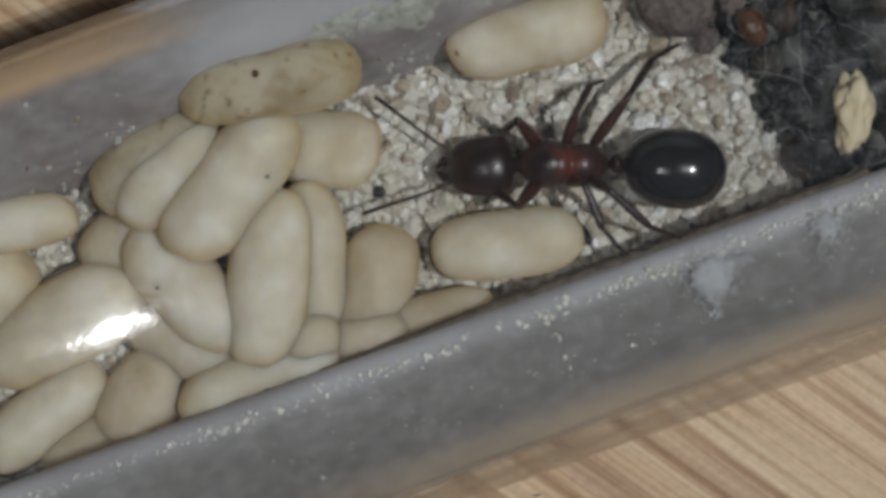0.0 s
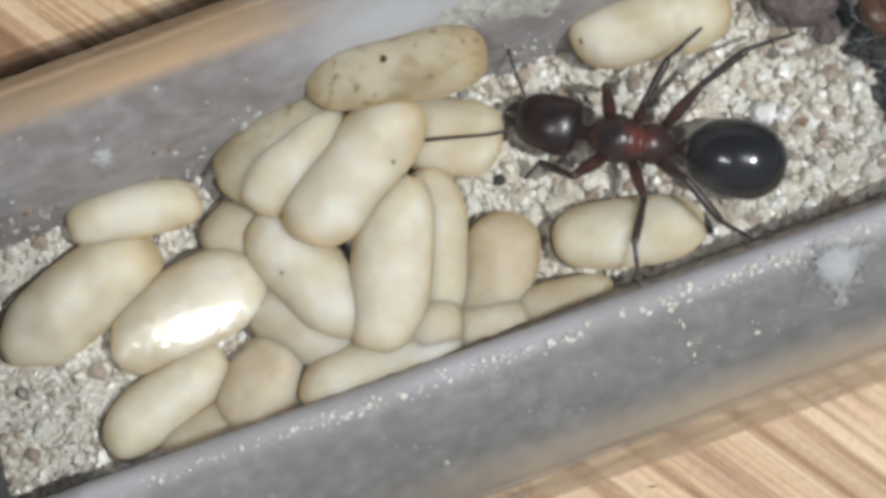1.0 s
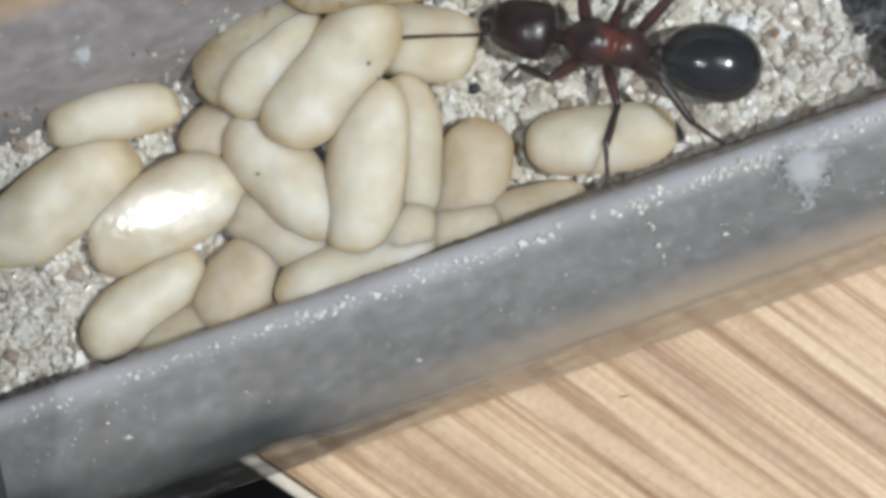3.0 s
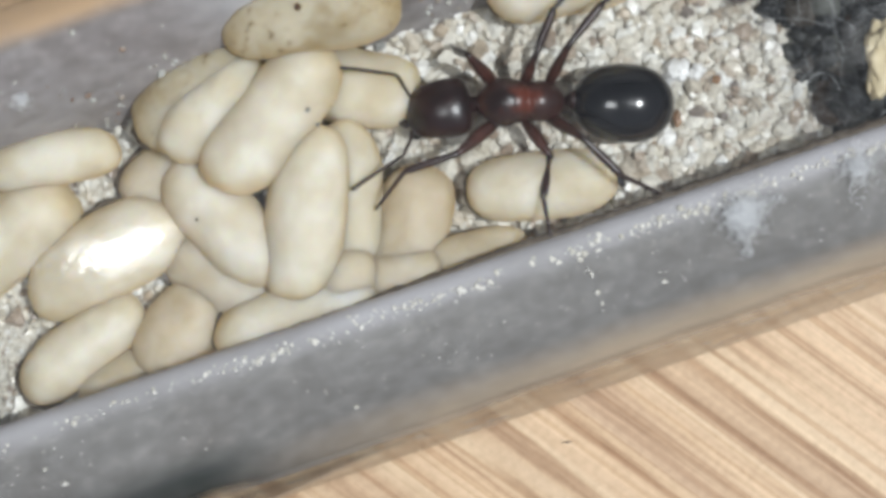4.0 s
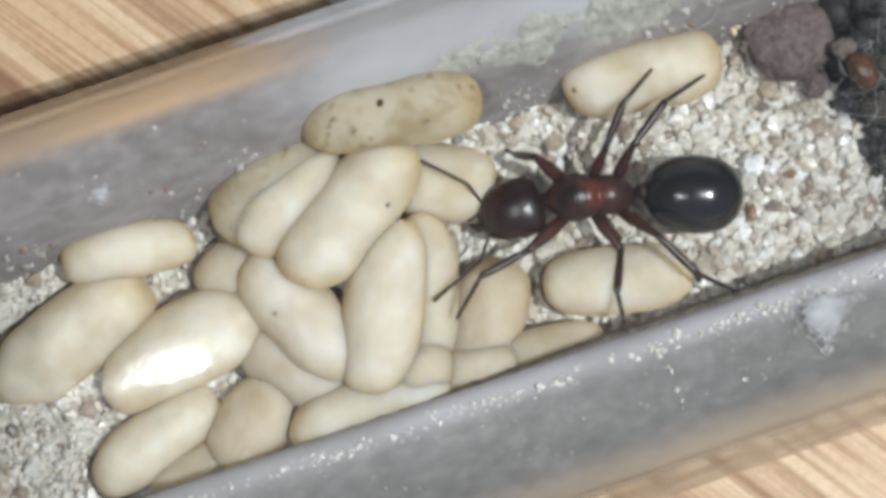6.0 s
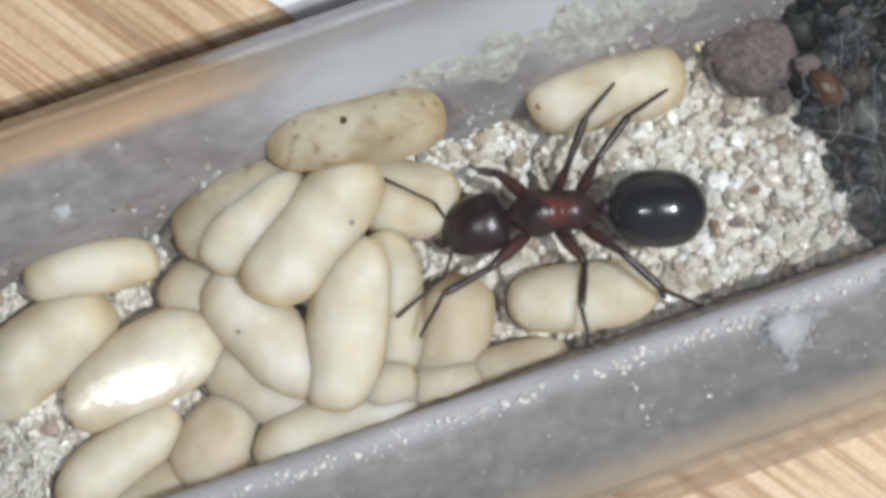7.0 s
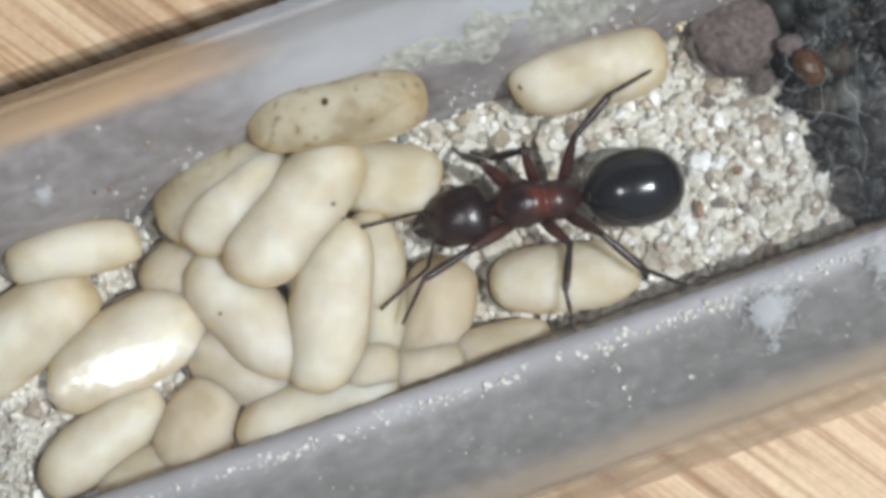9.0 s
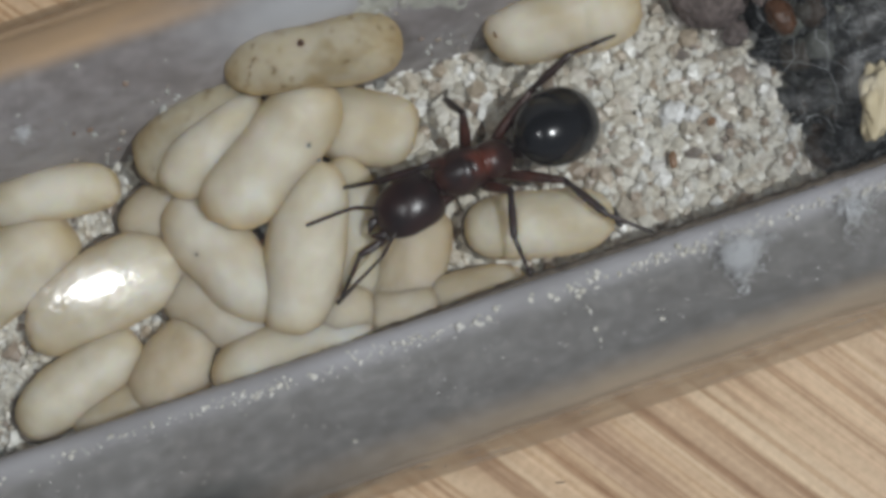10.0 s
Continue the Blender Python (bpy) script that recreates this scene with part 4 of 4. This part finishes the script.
    shin_rings = [(-0.03, 0.05, 0.05), (0.01, 0.085, 0.09), (0.08, 0.075, 0.08), (0.25, 0.10, 0.10), (0.45, 0.095, 0.095), (0.515, 0.085, 0.085), (0.535, 0.05, 0.05), (0.56, 0.055, 0.055), (0.72, 0.055, 0.055), (0.73, 0.04, 0.04), (0.75, 0.05, 0.05), (0.83, 0.05, 0.048), (0.84, 0.034, 0.034), (0.86, 0.044, 0.044), (0.93, 0.044, 0.044), (0.94, 0.03, 0.03), (0.96, 0.045, 0.045), (1.0, 0.02, 0.02)]
    def stretch(rings, k, thick=1.0, arch=0.0, foot=0.0):
        if foot:   # the foot turns off from the shin at its end
            return [(x * k, w * thick, h * thick, 0.6 * abs(foot) * k * min(x / 0.53, (1 - x) / 0.47), foot * k * min(x / 0.53, (1 - x) / 0.47)) for x, w, h in rings]
        return [(x * k, w * thick, h * thick, arch * math.sin(math.pi * min(1, max(0, x))) * k) for x, w, h in rings]
    for key, (hip, a, b, knee) in LEGS.items():
        thigh = part("femur", shaped("femur", stretch(femur_rings, a, 1.22 if key[1] != "f" else 1.38, 0.03), THIGH, 14), ant)
        shin = part("tibia", shaped("tibia", stretch(shin_rings, b, 1.38, foot={"lf": 0.14, "rf": 0.03}.get(key, 0.085) * (1 if key[0] == "r" else -1)), LEG, 12), thigh)
        JOINTED[key] = (thigh, shin)
        cx = shaped("coxa", [(-0.3, 0.06, 0.06), (-0.22, 0.16, 0.16), (0.0, 0.20, 0.20), (0.22, 0.14, 0.14), (0.3, 0.05, 0.05)], LEG, 12)
        side = 1 if hip[1] > 0 else -1
        part("coxa", cx, ant).matrix_basis = place(hip[0], hip[1] - 0.14 * side, hip[2] + 0.10, 0, 35, 80 * side)
    scape_rings = [(-0.02, 0.03, 0.03), (0.02, 0.07, 0.07), (0.06, 0.045, 0.045), (0.5, 0.05, 0.05), (0.9, 0.062, 0.062), (1.0, 0.05, 0.05), (1.02, 0.02, 0.02)]
    whip_rings = [(0.0, 0.03, 0.03)]
    for k in range(11):
        x = k / 11
        w = 0.042 + 0.016 * x
        whip_rings += [(x + 0.012, w * 0.8, w * 0.8), (x + 0.03, w, w), (x + 0.07, w, w), (x + 0.085, w * 0.82, w * 0.82)]
    whip_rings.append((1.0, 0.015, 0.015))
    for key, (root, a, b, knee) in FEELERS.items():
        scape = part("antenna_scape", shaped("antenna_scape", stretch(scape_rings, a), LEG, 10), ant)
        whip = part("antenna_whip", shaped("antenna_whip", stretch(whip_rings, b, 1.25, 0.05), LEG, 10), scape)
        JOINTED[key] = (scape, whip)
    return ant, head, gaster


def aim(origin, ahead, up=(0, 0, 1)):
    """A frame at origin with x along ahead and z towards up, in millimetres."""
    x = Vector(ahead).normalized()
    y = Vector(up).cross(x).normalized()
    m = Matrix((x, y, x.cross(y))).transposed().to_4x4()
    m.translation = Vector(origin)
    return m


def metres(m):
    m = m.copy()
    m.translation = m.translation * MM
    return m


def bend(hip, tip, a, b, knee, seen=None):
    """Where a limb of two stiff lengths has its knee, and where it ends. seen: a point that the knee lies over or under."""
    d = tip - hip
    r = min(d.length, 0.985 * (a + b))
    r = max(r, abs(a - b) + 0.15)
    u = d.normalized()
    along = (a * a - b * b + r * r) / (2 * r)
    out = math.sqrt(max(0.0, a * a - along * along))
    if seen is None:
        side = (knee - knee.dot(u) * u).normalized()
    else:
        flat = Vector((-u.y, u.x, 0)).normalized()
        part_out = max(-1.0, min(1.0, (seen - hip).dot(flat) / max(out, 0.01)))
        rise = u.cross(flat)
        side = part_out * flat + math.sqrt(1 - part_out * part_out) * (rise if rise.z > 0 else -rise)
    return hip + along * u + out * side, hip + r * u


def elbow(root, tip, a, b, seen):
    """An antenna's elbow over the point seen, at its scape's length from the root, and the tip that its whip reaches."""
    flat = Vector((seen.x - root.x, seen.y - root.y, 0))
    if flat.length > 0.96 * a:
        flat *= 0.96 * a / flat.length
    mid = root + flat + Vector((0, 0, math.sqrt(a * a - flat.length_squared)))
    out = Vector((tip.x - mid.x, tip.y - mid.y, 0))
    if out.length > 0.97 * b:
        out *= 0.97 * b / out.length
    drop = math.sqrt(b * b - out.length_squared)
    return mid, mid + out + Vector((0, 0, drop if tip.z > mid.z else -drop))


MOMENTS = []


def moment(t, **spots):
    MOMENTS.append((t, {k: Vector(v) for k, v in spots.items()}))


def motions():
    tracks = {"ant": [], "head": [], "gaster": []}
    for key in JOINTED:
        tracks[key], tracks[key + "_end"] = [], []
    for t, s in MOMENTS:
        body = aim((s["n"] + s["p"]) / 2, s["n"] - s["p"])
        back = body.inverted()
        head = aim(s["h"], s["h"] - s["n"])
        tail = aim(s["g"], s.get("gq", s["p"]) - s["g"])
        tracks["ant"].append((t, metres(body)))
        tracks["head"].append((t, metres(back @ head)))
        tracks["gaster"].append((t, metres(back @ tail)))
        for table, frame_of in ((LEGS, body), (FEELERS, head)):
            for key, (hip, a, b, knee) in table.items():
                h = frame_of @ Vector(hip)
                k = frame_of.to_3x3() @ Vector(knee)
                if table is FEELERS and key + "k" in s:
                    mid, end = elbow(h, s[key], a, b, s[key + "k"])
                else:
                    mid, end = bend(h, s[key], a, b, k, s.get(key + "k"))
                upper = aim(h, mid - h)
                lower = aim(mid, end - mid)
                tracks[key].append((t, metres(back @ upper)))
                tracks[key + "_end"].append((t, metres(upper.inverted() @ lower)))
    walk(ANT, tracks["ant"])
    walk(ANT_HEAD, tracks["head"])
    walk(ANT_GASTER, tracks["gaster"])
    for key, (upper, lower) in JOINTED.items():
        walk(upper, tracks[key])
        walk(lower, tracks[key + "_end"])


build_table()
build_paper()
build_tube()
build_stopper()
build_sand()
build_cocoons()
build_debris()
build_dust()
ANT, ANT_HEAD, ANT_GASTER = build_ant()
moment(0, h=(5.06, 0.31, 4.00), n=(6.30, -0.05, 4.20), p=(8.84, -0.97, 4.20), g=(10.63, -1.76, 4.10), lf=(4.76, -0.79, 2.50), lm=(8.35, -3.90, 4.70), lh=(10.25, -4.01, 4.70), rf=(5.97, 1.26, 2.40), rm=(9.76, 1.59, 2.40), rh=(12.21, 1.83, 2.80), la=(0.82, 0.18, 4.20), ra=(2.59, 3.64, 4.20), lhk=(9.30, -2.89, 5.30), lmk=(8.21, -2.41, 5.30), lfk=(5.94, -1.22, 5.20), rmk=(8.81, 1.25, 5.30), rhk=(9.65, 0.59, 5.30))
moment(0.6, h=(5.10, 0.34, 4.00), n=(6.33, -0.02, 4.20), p=(8.88, -0.98, 4.20), g=(10.65, -1.70, 4.10), lf=(4.52, -0.66, 2.50), lm=(8.24, -3.79, 4.70), lh=(10.15, -3.92, 4.70), rf=(5.98, 1.34, 2.40), rm=(9.72, 1.66, 2.40), rh=(12.29, 1.96, 2.80), la=(1.01, 0.77, 4.20), ra=(2.67, 4.05, 4.20), lhk=(9.26, -2.84, 5.30), lmk=(8.17, -2.36, 5.30), lfk=(5.89, -1.18, 5.20), rmk=(8.76, 1.32, 5.30), rhk=(9.61, 0.65, 5.30))
moment(0.95, h=(3.81, 1.79, 4.00), n=(4.98, 0.95, 4.20), p=(7.29, -0.27, 4.20), g=(8.85, -1.16, 4.10), lf=(2.59, 0.49, 2.50), lm=(4.71, -3.87, 4.95), lh=(8.59, -3.86, 4.70), rf=(6.18, 1.98, 2.40), rm=(9.08, 2.87, 5.30), rh=(11.68, 1.76, 5.30), la=(-0.18, 2.57, 5.10), ra=(3.46, 6.01, 4.20), lak=(1.89, 2.06, 5.30), lhk=(7.67, -2.34, 5.30), lmk=(5.84, -1.15, 5.30), lfk=(4.38, -0.08, 5.20), rmk=(7.53, 1.95, 5.30), rhk=(8.75, 1.33, 5.30))
moment(2, h=(3.81, 1.79, 4.00), n=(4.98, 0.95, 4.20), p=(7.29, -0.27, 4.20), g=(8.85, -1.16, 4.10), lf=(2.59, 0.49, 2.50), lm=(4.71, -3.87, 4.95), lh=(8.59, -3.86, 4.70), rf=(6.18, 1.98, 2.40), rm=(9.08, 2.87, 5.30), rh=(11.68, 1.76, 5.30), la=(-0.18, 2.57, 5.10), ra=(3.46, 6.01, 4.20), lak=(1.89, 2.06, 5.30), lhk=(7.67, -2.34, 5.30), lmk=(5.84, -1.15, 5.30), lfk=(4.38, -0.08, 5.20), rmk=(7.53, 1.95, 5.30), rhk=(8.75, 1.33, 5.30))
moment(3.2, h=(3.84, 1.85, 4.00), n=(5.02, 1.07, 4.20), p=(7.48, -0.23, 4.20), g=(9.04, -1.10, 4.10), lf=(2.76, 0.62, 2.50), lm=(4.62, -3.80, 4.95), lh=(8.64, -3.89, 4.70), rf=(6.34, 2.16, 2.40), rm=(9.26, 2.96, 5.30), rh=(11.91, 1.85, 5.30), la=(-0.02, 2.70, 5.10), ra=(3.53, 6.14, 4.20), lhk=(7.86, -2.39, 5.30), lmk=(5.99, -1.19, 5.30), lfk=(4.50, -0.11, 5.20), rmk=(7.69, 1.97, 5.30), rhk=(8.93, 1.36, 5.30))
moment(4.3, h=(2.56, 0.87, 4.00), n=(3.84, 0.74, 4.20), p=(6.46, 0.04, 4.20), g=(8.03, -0.53, 4.10), lf=(-0.18, -1.87, 4.95), lm=(4.76, -3.94, 4.95), lh=(8.40, -3.75, 4.70), rf=(3.03, 2.85, 2.40), rm=(8.01, 3.46, 5.30), rh=(9.50, 2.79, 5.30), la=(-0.78, -1.20, 4.60), ra=(-0.20, 2.31, 5.00), rak=(1.60, 2.12, 5.30), lak=(1.13, -0.60, 5.30), lhk=(7.20, -2.33, 5.30), lmk=(5.52, -1.48, 5.30), lfk=(2.36, -0.74, 5.20), rfk=(3.85, 1.98, 5.00), rmk=(6.36, 2.00, 5.30), rhk=(7.23, 1.70, 5.30))
moment(5, h=(2.56, 0.87, 4.00), n=(3.84, 0.74, 4.20), p=(6.46, 0.04, 4.20), g=(8.03, -0.53, 4.10), lf=(-0.18, -1.87, 4.95), lm=(4.76, -3.94, 4.95), lh=(8.40, -3.75, 4.70), rf=(3.03, 2.85, 2.40), rm=(8.01, 3.46, 5.30), rh=(9.50, 2.79, 5.30), la=(-0.78, -1.20, 4.60), ra=(-0.20, 2.31, 5.00), rak=(1.60, 2.12, 5.30), lak=(1.13, -0.60, 5.30), lhk=(7.20, -2.33, 5.30), lmk=(5.52, -1.48, 5.30), lfk=(2.36, -0.74, 5.20), rfk=(3.85, 1.98, 5.00), rmk=(6.36, 2.00, 5.30), rhk=(7.23, 1.70, 5.30))
moment(5.5, h=(2.55, 0.86, 4.00), n=(3.82, 0.78, 4.20), p=(6.45, 0.12, 4.20), g=(8.04, -0.48, 4.10), lf=(-0.16, -1.80, 4.95), lm=(4.67, -3.92, 4.95), lh=(8.36, -3.80, 4.70), rf=(3.05, 2.83, 2.40), rm=(7.96, 3.52, 5.30), rh=(9.44, 2.83, 5.30), la=(-0.81, -1.14, 4.60), ra=(-0.38, 3.88, 5.70), rak=(1.48, 2.08, 6.80), lak=(1.07, -0.47, 5.30), lhk=(7.13, -2.26, 5.30), lmk=(5.46, -1.41, 5.30), lfk=(2.31, -0.69, 5.20), rfk=(3.79, 2.02, 5.00), rmk=(6.30, 2.05, 5.30), rhk=(7.16, 1.75, 5.30))
moment(7.5, h=(2.54, 0.94, 4.00), n=(3.77, 0.88, 4.20), p=(6.42, 0.20, 4.20), g=(8.05, -0.35, 4.10), lf=(-0.24, -1.83, 4.95), lm=(4.69, -3.79, 4.95), lh=(8.45, -3.77, 4.70), rf=(3.06, 2.92, 2.40), rm=(7.95, 3.68, 5.30), rh=(9.45, 2.96, 5.30), la=(-0.81, -1.05, 4.60), ra=(-0.41, 3.68, 5.70), rak=(1.58, 1.93, 6.80), lak=(1.10, -0.29, 5.30), lhk=(7.06, -2.15, 5.30), lmk=(5.39, -1.31, 5.30), lfk=(2.24, -0.61, 5.20), rfk=(3.71, 2.10, 5.00), rmk=(6.21, 2.14, 5.30), rhk=(7.07, 1.84, 5.30))
moment(8.75, h=(2.53, 0.90, 4.00), n=(3.78, 0.83, 4.20), p=(6.39, 0.16, 4.20), g=(7.99, -0.37, 4.10), lf=(-0.23, -1.85, 4.95), lm=(4.68, -3.79, 4.95), lh=(8.39, -3.78, 4.70), rf=(3.03, 2.90, 2.40), rm=(7.92, 3.66, 5.30), rh=(9.43, 2.93, 5.30), la=(-1.12, -0.98, 4.60), ra=(-0.02, 3.00, 5.50), rak=(1.66, 1.94, 6.80), lak=(1.18, -0.43, 5.30), lhk=(7.04, -2.18, 5.30), lmk=(5.37, -1.34, 5.30), lfk=(2.23, -0.63, 5.20), rfk=(3.70, 2.07, 5.00), rmk=(6.20, 2.11, 5.30), rhk=(7.06, 1.81, 5.30))
moment(9, h=(2.42, 0.64, 4.00), n=(3.80, 0.52, 4.20), p=(6.30, -0.02, 4.20), g=(7.93, -0.27, 4.10), lf=(-0.24, -1.98, 4.95), lm=(4.68, -3.90, 4.95), lh=(8.40, -3.65, 4.70), rf=(3.06, 2.86, 2.40), rm=(3.58, 2.57, 2.40), rh=(9.48, 2.91, 5.30), la=(-1.21, -1.51, 4.60), ra=(-1.32, 1.29, 5.00), rak=(0.79, 1.17, 7.00), lak=(0.99, -0.68, 5.30), lhk=(7.22, -2.36, 5.30), lmk=(5.44, -1.29, 5.30), lfk=(1.78, -0.76, 5.20), rfk=(3.56, 2.02, 5.00), rmk=(4.71, 2.23, 5.30), rhk=(6.89, 1.94, 5.30))
moment(9.2, h=(2.42, 0.64, 4.00), n=(3.80, 0.52, 4.20), p=(6.30, -0.02, 4.20), g=(7.93, -0.27, 4.10), lf=(-0.24, -1.98, 4.95), lm=(4.68, -3.90, 4.95), lh=(8.40, -3.65, 4.70), rf=(3.06, 2.86, 2.40), rm=(3.58, 2.57, 2.40), rh=(9.48, 2.91, 5.30), la=(-1.21, -1.51, 4.60), ra=(-1.32, 1.29, 5.00), rak=(0.79, 1.17, 7.00), lak=(0.99, -0.68, 5.30), lhk=(7.22, -2.36, 5.30), lmk=(5.44, -1.29, 5.30), lfk=(1.78, -0.76, 5.20), rfk=(3.56, 2.02, 5.00), rmk=(4.71, 2.23, 5.30), rhk=(6.89, 1.94, 5.30))
moment(9.5, h=(1.52, -0.76, 5.00), n=(3.04, -0.24, 4.60), p=(5.14, 0.04, 4.20), g=(6.71, 0.27, 4.10), lf=(-1.54, -3.29, 4.60), lm=(4.95, -3.85, 4.95), lh=(8.17, -3.65, 4.70), rf=(-0.49, 0.90, 4.90), rm=(3.66, 2.98, 2.40), rh=(9.45, 2.83, 5.30), la=(-1.86, -2.45, 4.80), ra=(-2.09, -0.37, 5.20), rak=(-0.09, -0.55, 9.00), lak=(0.57, -2.32, 6.50), lhk=(6.47, -1.50, 5.30), lmk=(4.83, -1.36, 5.30), lfk=(0.41, -2.14, 5.20), rfk=(1.04, 0.70, 8.00), rmk=(4.16, 2.16, 5.30), rhk=(6.21, 1.74, 5.30), gq=(5.53, 0.10, 5.17))
moment(10, h=(1.28, -0.50, 5.00), n=(2.80, 0.02, 4.60), p=(4.66, 0.14, 4.20), g=(6.50, 0.48, 4.10), lf=(-1.68, -2.62, 4.60), lm=(4.19, -3.78, 4.95), lh=(8.24, -3.67, 4.70), rf=(-0.66, 0.71, 4.90), rm=(3.68, 2.93, 2.40), rh=(9.28, 2.58, 5.30), la=(-2.16, -2.89, 4.80), ra=(-2.57, -0.16, 5.20), lhk=(6.49, -1.54, 5.30), lmk=(4.58, -1.92, 5.30), lfk=(0.23, -1.37, 5.20), rfk=(0.57, 0.47, 8.00), rmk=(3.81, 1.94, 5.30), rhk=(5.90, 1.89, 5.30), rak=(-0.30, -0.13, 5.60), lak=(-0.08, -1.88, 5.60), gq=(5.33, 0.26, 5.17))
motions()
